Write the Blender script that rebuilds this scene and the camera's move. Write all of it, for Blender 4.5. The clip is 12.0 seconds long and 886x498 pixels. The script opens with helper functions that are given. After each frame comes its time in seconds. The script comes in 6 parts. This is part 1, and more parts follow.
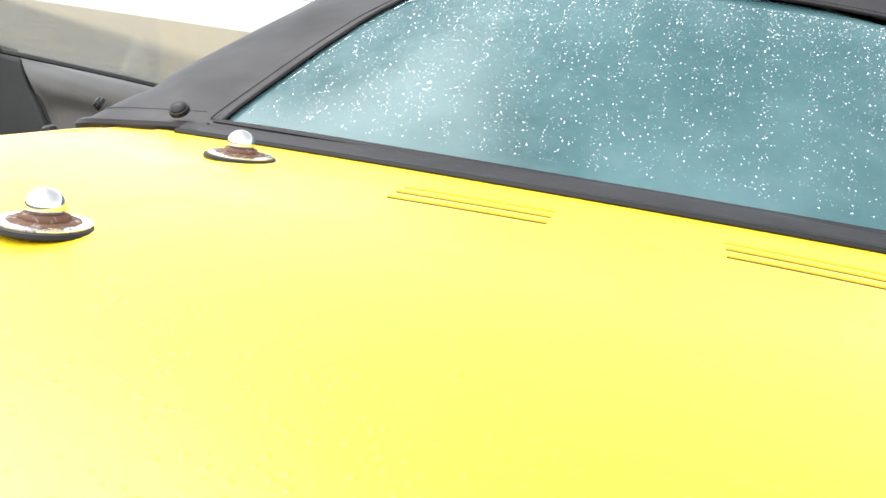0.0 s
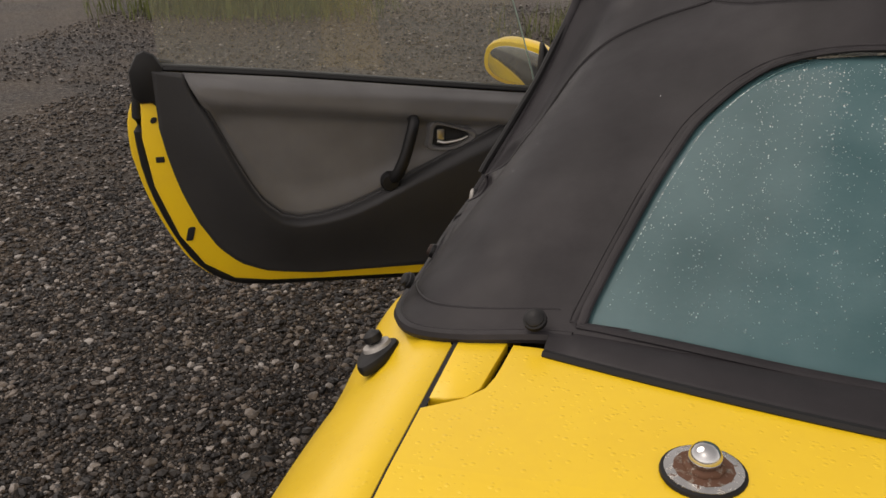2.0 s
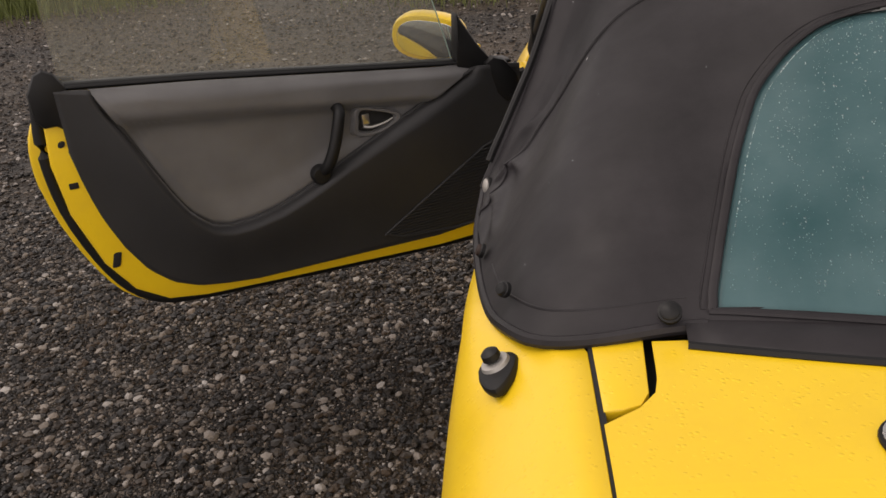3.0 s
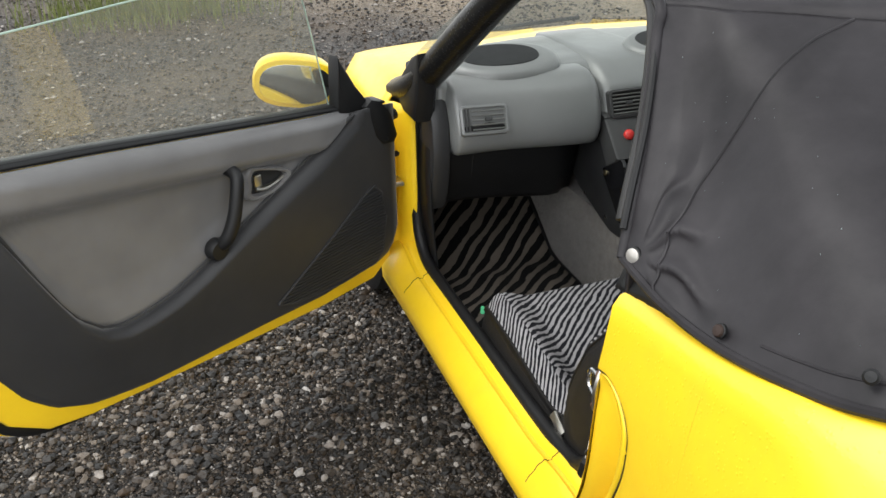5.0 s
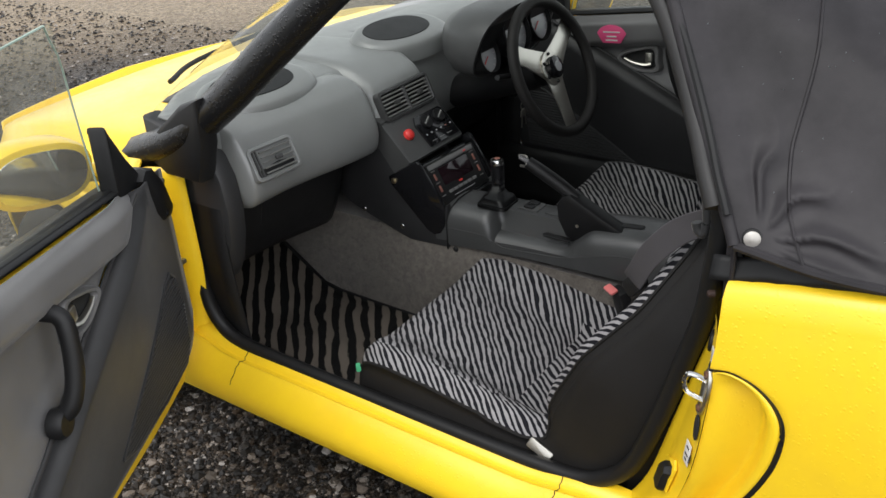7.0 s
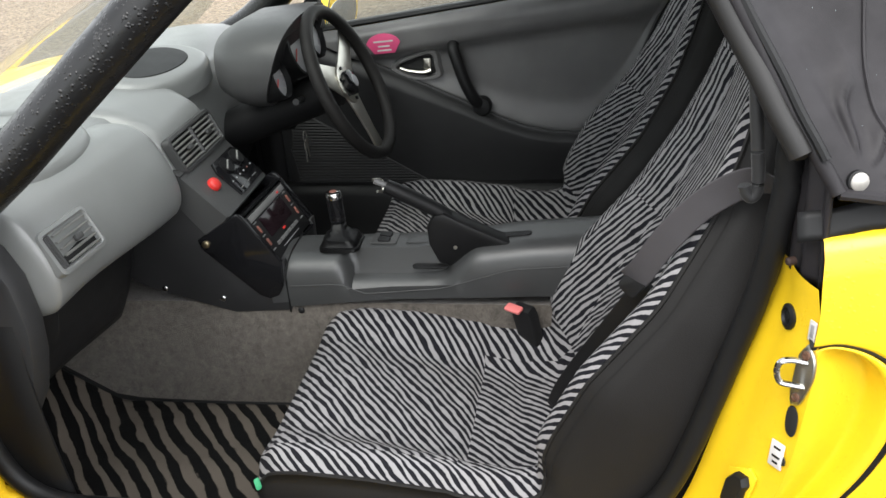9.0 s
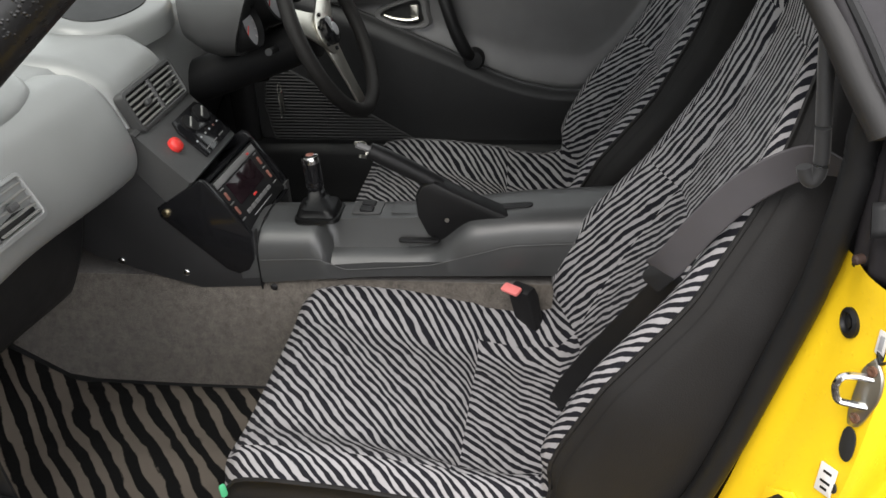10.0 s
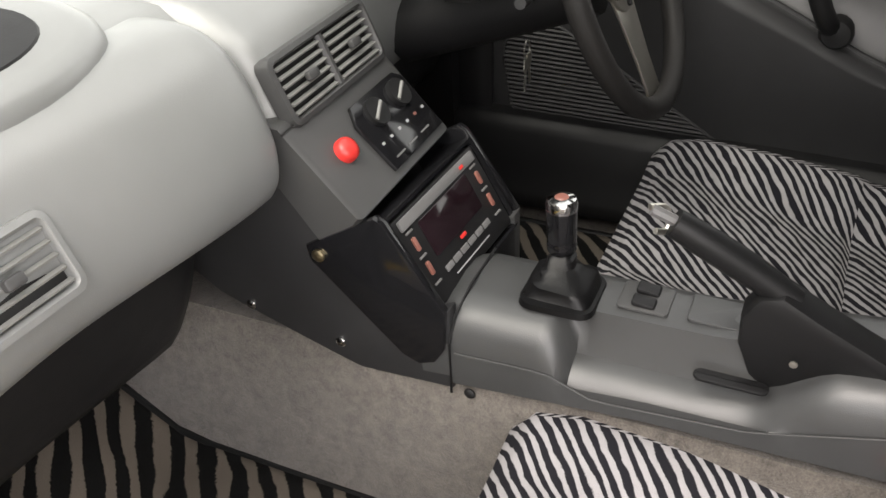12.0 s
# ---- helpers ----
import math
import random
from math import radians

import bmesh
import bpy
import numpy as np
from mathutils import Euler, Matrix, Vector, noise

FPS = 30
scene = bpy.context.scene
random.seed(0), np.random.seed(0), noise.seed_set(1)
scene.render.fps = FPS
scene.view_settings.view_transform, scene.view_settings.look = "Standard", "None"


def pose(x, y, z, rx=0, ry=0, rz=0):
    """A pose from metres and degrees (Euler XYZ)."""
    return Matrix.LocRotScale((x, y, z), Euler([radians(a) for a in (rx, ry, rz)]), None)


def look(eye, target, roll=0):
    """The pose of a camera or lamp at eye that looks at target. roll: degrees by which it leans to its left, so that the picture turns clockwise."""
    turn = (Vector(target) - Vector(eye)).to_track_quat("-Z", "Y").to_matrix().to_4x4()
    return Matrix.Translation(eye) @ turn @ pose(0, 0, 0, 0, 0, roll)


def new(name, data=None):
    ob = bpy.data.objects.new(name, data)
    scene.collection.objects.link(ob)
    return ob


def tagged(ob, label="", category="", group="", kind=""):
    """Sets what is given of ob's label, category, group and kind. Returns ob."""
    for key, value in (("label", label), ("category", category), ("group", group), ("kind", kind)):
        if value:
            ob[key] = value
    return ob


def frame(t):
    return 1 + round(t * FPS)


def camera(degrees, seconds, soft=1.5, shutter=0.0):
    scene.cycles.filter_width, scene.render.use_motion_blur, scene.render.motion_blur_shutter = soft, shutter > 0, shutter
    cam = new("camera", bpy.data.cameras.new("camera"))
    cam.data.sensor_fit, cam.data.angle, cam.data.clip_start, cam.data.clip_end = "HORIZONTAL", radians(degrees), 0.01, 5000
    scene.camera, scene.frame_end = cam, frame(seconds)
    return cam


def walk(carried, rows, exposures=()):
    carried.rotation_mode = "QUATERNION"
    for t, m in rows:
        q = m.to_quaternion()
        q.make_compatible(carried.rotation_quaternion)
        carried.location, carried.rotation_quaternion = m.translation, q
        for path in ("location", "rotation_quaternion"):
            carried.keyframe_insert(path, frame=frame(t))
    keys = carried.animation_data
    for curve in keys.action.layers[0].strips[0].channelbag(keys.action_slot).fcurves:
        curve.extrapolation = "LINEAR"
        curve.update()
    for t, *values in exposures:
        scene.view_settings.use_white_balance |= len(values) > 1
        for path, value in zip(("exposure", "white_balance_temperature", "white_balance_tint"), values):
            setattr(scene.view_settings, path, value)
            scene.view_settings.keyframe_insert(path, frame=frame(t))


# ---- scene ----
cam = camera(52.5, 12.0)
PATH = [
    (0, (0.011, 0.099, 1.037), (-0.428, 1.994, 0.600), 8.2),
    (0.1, (-0.017, 0.127, 1.199), (-0.443, 1.902, 0.416), 4.4),
    (0.2, (-0.031, 0.142, 1.282), (-0.451, 1.854, 0.336), 3.6),
    (0.3, (-0.043, 0.124, 1.283), (-0.478, 1.843, 0.358), 3.9),
    (0.4, (-0.052, 0.107, 1.286), (-0.508, 1.831, 0.379), 3.6),
    (0.5, (-0.06, 0.092, 1.286), (-0.527, 1.824, 0.402), 3.2),
    (0.7, (-0.071, 0.071, 1.298), (-0.592, 1.791, 0.422), 2.2),
    (1, (-0.129, 0.056, 1.289), (-0.701, 1.774, 0.441), 2.6),
    (1.5, (-0.237, 0.147, 1.281), (-0.814, 1.871, 0.447), 2.5),
    (2, (-0.342, 0.252, 1.31), (-0.922, 1.993, 0.514), -0.5),
    (2.5, (-0.465, 0.28, 1.321), (-0.891, 2.029, 0.451), -3.1),
    (3, (-0.59, 0.251, 1.347), (-0.833, 2.029, 0.465), -4.6),
    (3.2, (-0.631, 0.24, 1.35), (-0.842, 2.027, 0.476), -4.9),
    (4.8, (-1.183, 0.488, 1.407), (-0.686, 2.207, 0.513), -0.8),
    (5, (-1.246, 0.497, 1.409), (-0.67, 2.189, 0.51), -0.9),
    (5.5, (-1.349, 0.653, 1.368), (-0.604, 2.267, 0.45), -1.0),
    (6, (-1.434, 0.816, 1.38), (-0.473, 2.286, 0.424), -0.7),
    (6.5, (-1.602, 0.979, 1.388), (-0.359, 2.214, 0.423), -1.8),
    (6.7, (-1.664, 1.038, 1.401), (-0.343, 2.203, 0.453), -3.1),
    (8.3, (-1.622, 1.5, 1.33), (0.013, 2.153, 0.381), -3.7),
    (8.5, (-1.629, 1.575, 1.318), (0.053, 2.135, 0.393), -4.7),
    (9, (-1.589, 1.661, 1.259), (0.167, 2.006, 0.366), -5.0),
    (9.5, (-1.541, 1.708, 1.234), (0.196, 2.014, 0.29), -4.4),
    (10, (-1.42, 1.713, 1.217), (0.289, 2.006, 0.221), -3.7),
    (10.5, (-1.319, 1.742, 1.203), (0.354, 2.047, 0.149), -2.7),
    (11, (-1.148, 1.831, 1.181), (0.494, 2.211, 0.103), -2.5),
    (11.5, (-0.999, 1.89, 1.137), (0.588, 2.313, -0.005), -2.8),
    (12, (-0.794, 1.942, 1.078), (0.681, 2.662, -0.064), -3.2),
]
EXPOSURES = [(0.0, 1.78, 6400, 8), (0.3, 1.22, 6300, 8), (0.6, 0.66, 6100, 3), (1.0, 0.22, 6400, 4), (1.5, 0.18, 6500, 3), (2.0, 0.2, 7300, 17), (2.5, 0.34, 7300, 18), (3.2, 0.4, 7300, 19),
             (4.8, 1.38, 6450, 8), (6.0, 1.16, 6550, 10), (6.7, 1.14, 6450, 10), (8.3, 1.7, 6400, 9), (9.0, 1.9, 6450, 9), (9.5, 1.85, 6500, 10), (10.0, 1.87, 6650, 11), (10.5, 2.25, 6750, 12), (11.0, 2.6, 6900, 13), (11.5, 2.7, 6950, 14), (12.0, 2.62, 7000, 14)]
walk(cam, [(t, look(eye, target, roll)) for t, eye, target, roll in PATH], EXPOSURES)

# ---------------------------------------------------------------- light: a wet overcast day
SUN_ELEVATION, SUN_ROTATION = radians(55), radians(200)
world = bpy.data.worlds.new("overcast_sky")
scene.world = world
world.use_nodes = True
wn, wl = world.node_tree.nodes, world.node_tree.links
sky = wn.new("ShaderNodeTexSky")
sky.sky_type, sky.sun_disc = "NISHITA", False
sky.sun_elevation, sky.sun_rotation = SUN_ELEVATION, SUN_ROTATION
grey = wn.new("ShaderNodeHueSaturation")
grey.inputs["Saturation"].default_value = 0.12
wl.new(sky.outputs[0], grey.inputs["Color"])
wl.new(grey.outputs[0], wn["Background"].inputs["Color"])
wn["Background"].inputs["Strength"].default_value = 0.15
sun = new("sun", bpy.data.lights.new("sun", "SUN"))
sun.data.energy, sun.data.angle, sun.data.color = 0.9, radians(40), (1.0, 0.97, 0.93)
sun.matrix_world = look((-5, 3.0, 8), (0, 1.5, 0))


# ---------------------------------------------------------------- materials
class Mat:
    """A node material under construction."""

    def __init__(self, name, colour, rough=0.5, metal=0.0, **more):
        self.m = bpy.data.materials.new(name)
        self.m.use_nodes = True
        self.n, self.l = self.m.node_tree.nodes, self.m.node_tree.links
        self.b = self.n["Principled BSDF"]
        self.b.inputs["Base Color"].default_value = (*colour, 1)
        self.b.inputs["Roughness"].default_value = rough
        self.b.inputs["Metallic"].default_value = metal
        for key, value in more.items():
            self.b.inputs[key.replace("_", " ")].default_value = value
        self.co = self.n.new("ShaderNodeTexCoord").outputs["Object"]

    def noise(self, scale, detail=4, rough=0.55, co=None):
        k = self.n.new("ShaderNodeTexNoise")
        k.inputs["Scale"].default_value, k.inputs["Detail"].default_value, k.inputs["Roughness"].default_value = scale, detail, rough
        self.l.new(co or self.co, k.inputs["Vector"])
        return k.outputs[0]

    def voronoi(self, scale, co=None, feature="F1", out="Distance"):
        k = self.n.new("ShaderNodeTexVoronoi")
        k.feature = feature
        k.inputs["Scale"].default_value = scale
        self.l.new(co or self.co, k.inputs["Vector"])
        return k.outputs[out]

    def math(self, op, a, b=0.0, c=0.0):
        k = self.n.new("ShaderNodeMath")
        k.operation = op
        for i, v in enumerate((a, b, c)):
            if isinstance(v, (int, float)):
                k.inputs[i].default_value = v
            else:
                self.l.new(v, k.inputs[i])
        return k.outputs[0]

    def ramp(self, fac, *stops):
        k = self.n.new("ShaderNodeValToRGB")
        e = k.color_ramp.elements
        while len(e) < len(stops):
            e.new(0.5)
        for el, (p, c) in zip(e, stops):
            el.position = p
            el.color = (*c, 1) if isinstance(c, tuple) else (c, c, c, 1)
        self.l.new(fac, k.inputs[0])
        return k.outputs[0]

    def mix(self, fac, a, b):
        k = self.n.new("ShaderNodeMix")
        k.data_type = "RGBA"
        for i, v in ((0, fac), (6, a), (7, b)):
            if isinstance(v, tuple):
                k.inputs[i].default_value = (*v, 1)
            elif isinstance(v, (int, float)):
                k.inputs[i].default_value = v
            else:
                self.l.new(v, k.inputs[i])
        return k.outputs[2]

    def colour(self, out):
        self.l.new(out, self.b.inputs["Base Color"])
        return self

    def rough(self, out):
        self.l.new(out, self.b.inputs["Roughness"])
        return self

    def bump(self, height, strength=0.3, dist=0.002):
        k = self.n.new("ShaderNodeBump")
        k.inputs["Strength"].default_value, k.inputs["Distance"].default_value = strength, dist
        self.l.new(height, k.inputs["Height"])
        self.l.new(k.outputs[0], self.b.inputs["Normal"])
        return self


def plain(name, colour, rough=0.5, metal=0.0, grain=400, strength=0.12, vary=0.15, dist=0.0008, **more):
    """A surface with fine grain, a little mottling and uneven gloss."""
    k = Mat(name, colour, rough, metal, **more)
    big = k.noise(7, 3)
    k.colour(k.mix(k.ramp(big, (0.3, 0.0), (0.7, 1.0)), tuple(c * (1 - vary) for c in colour), tuple(min(1, c * (1 + vary)) for c in colour)))
    k.rough(k.math("MULTIPLY_ADD", k.noise(25, 3), 0.16, max(0.02, rough - 0.08)))
    k.bump(k.noise(grain, 2), strength, dist)
    return k.m


def yellow_paint():
    k = Mat("wet_yellow_paint", (0.90, 0.598, 0.017), 0.3, Coat_Weight=0.35, Coat_Roughness=0.28)
    drops = k.voronoi(150)
    few = k.math("GREATER_THAN", k.noise(70, 2), 0.50)
    bead = k.math("MULTIPLY", k.ramp(drops, (0.0, 1.0), (0.36, 0.0)), few)
    dirt = k.ramp(k.noise(9, 6, 0.7), (0.45, 0.0), (0.75, 1.0))
    k.colour(k.mix(k.math("MULTIPLY", dirt, 0.34), (0.90, 0.598, 0.017), (0.77, 0.475, 0.02)))
    k.rough(k.math("MULTIPLY_ADD", k.noise(18, 4), 0.25, 0.24))
    k.bump(bead, 0.38, 0.0012)
    return k.m


def wet_black_paint():
    k = Mat("wet_black_paint", (0.008, 0.008, 0.0085), 0.4, Specular_IOR_Level=0.45)
    beads = k.math("MULTIPLY", k.ramp(k.voronoi(170), (0.0, 1.0), (0.42, 0.0)), k.math("GREATER_THAN", k.noise(60, 2), 0.46))
    k.rough(k.math("MULTIPLY_ADD", k.noise(30, 4), 0.25, 0.22))
    k.bump(beads, 0.6, 0.002)
    return k.m


def fabric_cloth():
    k = Mat("black_vinyl_cloth", (0.02, 0.02, 0.022), 0.55, Specular_IOR_Level=0.22)
    folds = k.noise(6, 4)
    k.colour(k.mix(k.ramp(k.noise(5, 6, 0.7), (0.3, 0.0), (0.75, 1.0)), (0.0115, 0.0106, 0.0118), (0.036, 0.033, 0.036)))
    k.rough(k.math("MULTIPLY_ADD", k.noise(14, 4), 0.35, 0.32))
    weave = k.math("ADD", k.math("MULTIPLY", k.noise(900, 1), 0.1), k.math("MULTIPLY", folds, 1.6))
    k.bump(weave, 0.35, 0.004)
    return k.m


def zebra(name, light, dark, pitch, share, rough=0.9, pile=1400):
    """Woven animal stripes: bands across U that wander, fork and taper. Runs on the UV layer in metres."""
    k = Mat(name, light, rough, Specular_IOR_Level=0.2)
    uv = k.n.new("ShaderNodeUVMap").outputs[0]
    sp = k.n.new("ShaderNodeSeparateXYZ")
    k.l.new(uv, sp.inputs[0])
    st = k.n.new("ShaderNodeVectorMath")
    st.operation = "MULTIPLY"
    k.l.new(uv, st.inputs[0])
    st.inputs[1].default_value = (1.0, 0.45, 1.0)
    wander = k.math("SUBTRACT", k.noise(0.42 / pitch, 2, 0.5, st.outputs[0]), 0.5)
    wide = k.math("SUBTRACT", k.noise(0.1 / pitch, 1, 0.4, st.outputs[0]), 0.5)
    phase = k.math("ADD", k.math("MULTIPLY", sp.outputs[0], 2 * math.pi / pitch), k.math("ADD", k.math("MULTIPLY", wander, 7.5), k.math("MULTIPLY", wide, 8.0)))
    wave = k.math("ADD", k.math("SINE", phase), k.math("MULTIPLY", k.math("SUBTRACT", k.noise(1.2 / pitch, 2, 0.6, st.outputs[0]), 0.5), 2.5))
    ragged = k.math("MULTIPLY", k.math("SUBTRACT", k.noise(9.0 / pitch, 2, 0.7, uv), 0.5), 1.1)
    wave = k.math("ADD", wave, ragged)
    band = k.ramp(k.math("MULTIPLY_ADD", wave, 0.25, 0.5), (share - 0.035, 0.0), (share + 0.035, 1.0))
    fine = k.noise(pile, 2, 0.6, uv)
    pale = k.mix(fine, tuple(c * 0.72 for c in light), tuple(min(1, c * 1.22) for c in light))
    k.colour(k.mix(band, dark, pale))
    k.bump(k.math("ADD", fine, k.math("MULTIPLY", band, 0.6)), 0.5, 0.0012)
    return k.m


def carpet(name, colour, dark):
    k = Mat(name, colour, 0.95, Sheen_Weight=0.3)
    pile = k.noise(420, 4, 0.75)
    k.colour(k.mix(k.ramp(k.math("ADD", k.math("MULTIPLY", pile, 0.5), k.math("MULTIPLY", k.noise(60, 6, 0.75), 0.5)), (0.36, 0.0), (0.60, 1.0)), dark, colour))
    k.bump(pile, 0.8, 0.003)
    return k.m


def gravel_ground():
    k = Mat("wet_gravel", (0.12, 0.11, 0.1), 0.5, Specular_IOR_Level=0.16)
    cell = k.voronoi(55, out="Color")
    sp = k.n.new("ShaderNodeSeparateColor")
    k.l.new(cell, sp.inputs[0])
    fine = k.voronoi(140, out="Color")
    sf = k.n.new("ShaderNodeSeparateColor")
    k.l.new(fine, sf.inputs[0])
    v = k.math("MULTIPLY_ADD", sp.outputs[0], 0.65, k.math("MULTIPLY", sf.outputs[1], 0.35))
    stones = k.ramp(v, (0.05, (0.0065, 0.006, 0.0055)), (0.4, (0.019, 0.0165, 0.014)), (0.65, (0.044, 0.037, 0.030)), (0.85, (0.09, 0.076, 0.064)), (1.0, (0.24, 0.215, 0.19)))
    patch = k.ramp(k.noise(0.7, 4), (0.4, 0.0), (0.65, 1.0))
    near = k.mix(k.math("MULTIPLY", patch, 0.5), stones, (0.12, 0.085, 0.05))
    # the yard turns to pale trodden sand towards its far side
    at = k.n.new("ShaderNodeSeparateXYZ")
    k.l.new(k.co, at.inputs[0])
    far = k.math("MULTIPLY", k.math("MINIMUM", k.math("MAXIMUM", k.math("MULTIPLY", k.math("SUBTRACT", k.math("MULTIPLY_ADD", k.noise(1.3, 4), 1.6, k.math("ADD", at.outputs[0], at.outputs[1])), 7.7), 0.5), 0.0), 1.0), 0.8)
    sand = k.mix(v, (0.10, 0.075, 0.045), (0.48, 0.38, 0.26))
    k.colour(k.mix(far, near, sand))
    k.rough(k.math("MULTIPLY_ADD", k.noise(40, 3), 0.5, 0.25))
    k.bump(k.math("ADD", k.voronoi(55), k.math("MULTIPLY", k.voronoi(140), 0.5)), 0.9, 0.012)
    return k.m


def pebble_mat():
    k = Mat("wet_pebbles", (0.12, 0.11, 0.1), 0.35, Specular_IOR_Level=0.27)
    r = k.n.new("ShaderNodeNewGeometry").outputs["Random Per Island"]
    base = k.ramp(r, (0.0, (0.006, 0.0055, 0.005)), (0.3, (0.010, 0.0085, 0.0075)), (0.5, (0.022, 0.0165, 0.012)), (0.62, (0.064, 0.042, 0.025)), (0.72, (0.046, 0.043, 0.040)), (0.82, (0.12, 0.098, 0.077)), (0.92, (0.23, 0.19, 0.155)), (1.0, (0.45, 0.42, 0.39)))
    k.colour(k.mix(k.math("MULTIPLY", k.noise(180, 4), 0.55), base, (0.02, 0.018, 0.016)))
    k.rough(k.math("MULTIPLY_ADD", k.noise(60, 3), 0.5, 0.12))
    k.bump(k.noise(350, 3), 0.3, 0.002)
    return k.m


def rear_glass():
    k = Mat("misted_green_glass", (0.09, 0.18, 0.185), 0.12, Transmission_Weight=0.3, IOR=1.38, Specular_IOR_Level=0.16)
    mist = k.noise(5, 5, 0.6)
    k.colour(k.mix(k.ramp(mist, (0.3, 0.0), (0.7, 1.0)), (0.042, 0.112, 0.122), (0.12, 0.215, 0.228)))
    k.rough(k.math("MULTIPLY_ADD", k.noise(40, 4), 0.3, 0.05))
    k.bump(k.noise(220, 3), 0.15, 0.0008)
    return k.m


def clear_glass(name, tint=(0.9, 0.95, 0.93), rough=0.0):
    k = Mat(name, tint, rough, Transmission_Weight=1.0, IOR=1.45)
    beads = k.math("MULTIPLY", k.ramp(k.voronoi(260), (0.0, 1.0), (0.3, 0.0)), k.math("GREATER_THAN", k.noise(90, 2), 0.5))
    k.bump(beads, 0.25, 0.0008)
    return k.m


def thin_glass(name):
    """A single pane: clear, with the gloss of glass and a film of rain."""
    k = Mat(name, (1, 1, 1), 0.0)
    k.n.remove(k.b)
    clear, gloss, film, add, pane = (k.n.new("ShaderNode" + t) for t in ("BsdfTransparent", "BsdfGlossy", "BsdfDiffuse", "MixShader", "MixShader"))
    clear.inputs[0].default_value = (0.90, 0.94, 0.91, 1)
    gloss.inputs["Roughness"].default_value = 0.03
    # the film's pale warm colour also stands in for a hazy yellowish reflection
    film.inputs[0].default_value = (0.6, 0.57, 0.48, 1)
    speck = k.math("MULTIPLY", k.ramp(k.voronoi(240), (0.0, 1.0), (0.28, 0.0)), k.math("GREATER_THAN", k.noise(70, 3), 0.48))
    k.l.new(k.math("MULTIPLY_ADD", speck, 0.30, 0.22), add.inputs[0])
    k.l.new(clear.outputs[0], add.inputs[1])
    k.l.new(film.outputs[0], add.inputs[2])
    facing = k.n.new("ShaderNodeLayerWeight").outputs["Facing"]
    k.l.new(k.math("MULTIPLY_ADD", k.math("POWER", facing, 5.0), 0.92, 0.045), pane.inputs[0])
    k.l.new(add.outputs[0], pane.inputs[1])
    k.l.new(gloss.outputs[0], pane.inputs[2])
    k.l.new(pane.outputs[0], k.n["Material Output"].inputs[0])
    return k.m


def rusty(name, metal=(0.45, 0.44, 0.42), worn=0.46):
    k = Mat(name, (0.5, 0.5, 0.48), 0.3, 1.0)
    rust = k.ramp(k.noise(160, 6, 0.7), (worn, 0.0), (worn + 0.1, 1.0))
    k.colour(k.mix(rust, metal, (0.11, 0.048, 0.025)))
    k.rough(k.math("MULTIPLY_ADD", rust, 0.55, 0.2))
    k.l.new(k.math("SUBTRACT", 1.0, rust), k.b.inputs["Metallic"])
    k.bump(rust, 0.4, 0.001)
    return k.m


PAINT = yellow_paint()
CLOTH = fabric_cloth()
WET_BLACK = wet_black_paint()
ZEBRA = zebra("zebra_seat_cloth", (0.30, 0.29, 0.295), (0.009, 0.009, 0.012), 0.0128, 0.52)
ZEBRA_MAT = zebra("zebra_mat_pile", (0.122, 0.104, 0.086), (0.003, 0.003, 0.003), 0.034, 0.53, pile=700)
TUNNEL = carpet("grey_carpet", (0.135, 0.117, 0.099), (0.035, 0.030, 0.025))
GRAVEL, PEBBLE = gravel_ground(), pebble_mat()
BLACK_TRIM = plain("black_door_vinyl", (0.020, 0.020, 0.021), 0.58, grain=700, strength=0.25, Sheen_Weight=0.16, Sheen_Roughness=0.4)
GREY_TRIM = plain("dark_grey_vinyl", (0.126, 0.124, 0.124), 0.40, grain=700, strength=0.25, Sheen_Weight=0.2, Sheen_Roughness=0.4)
DASH = plain("grey_dash_plastic", (0.178, 0.182, 0.179), 0.36, Specular_IOR_Level=1.0, grain=900, strength=0.22, vary=0.06)
DASH_DARK = plain("dark_dash_plastic", (0.05, 0.05, 0.05), 0.45, grain=900, strength=0.22, vary=0.1)
CONSOLE = plain("console_plastic", (0.044, 0.045, 0.0455), 0.40, Specular_IOR_Level=0.7, grain=900, strength=0.22, vary=0.1)
FLANK = plain("charcoal_flank_plastic", (0.022, 0.022, 0.023), 0.5, grain=900, strength=0.2)
BLACK = plain("matt_black_plastic", (0.008, 0.008, 0.0085), 0.5, grain=500, Specular_IOR_Level=0.35)
GLOSS_BLACK = plain("gloss_black_panel", (0.008, 0.008, 0.009), 0.12, grain=60, strength=0.02)
RUBBER = plain("black_rubber", (0.009, 0.009, 0.0095), 0.5, grain=300, Specular_IOR_Level=0.3)
SEAL_RUBBER = plain("worn_grey_rubber", (0.014, 0.0132, 0.013), 0.5, grain=300, vary=0.35)
LEATHER = plain("black_leatherette", (0.013, 0.0122, 0.0118), 0.6, grain=500, strength=0.3, dist=0.0012, Specular_IOR_Level=0.22)
BOOT = plain("worn_black_boot_leather", (0.0045, 0.0045, 0.0048), 0.4, grain=300, strength=0.3, Specular_IOR_Level=0.25)
BELT = plain("grey_webbing", (0.056, 0.052, 0.056), 0.8, grain=1200, strength=0.4)
CHROME = plain("chrome", (0.62, 0.62, 0.61), 0.12, 1.0, grain=200, strength=0.03)
STEEL = plain("zinc_steel", (0.55, 0.53, 0.48), 0.35, 1.0, grain=200)
RUST = rusty("rusted_chrome", (0.34, 0.29, 0.24), 0.36)
WASHER = rusty("spotted_steel", (0.66, 0.65, 0.62), 0.56)
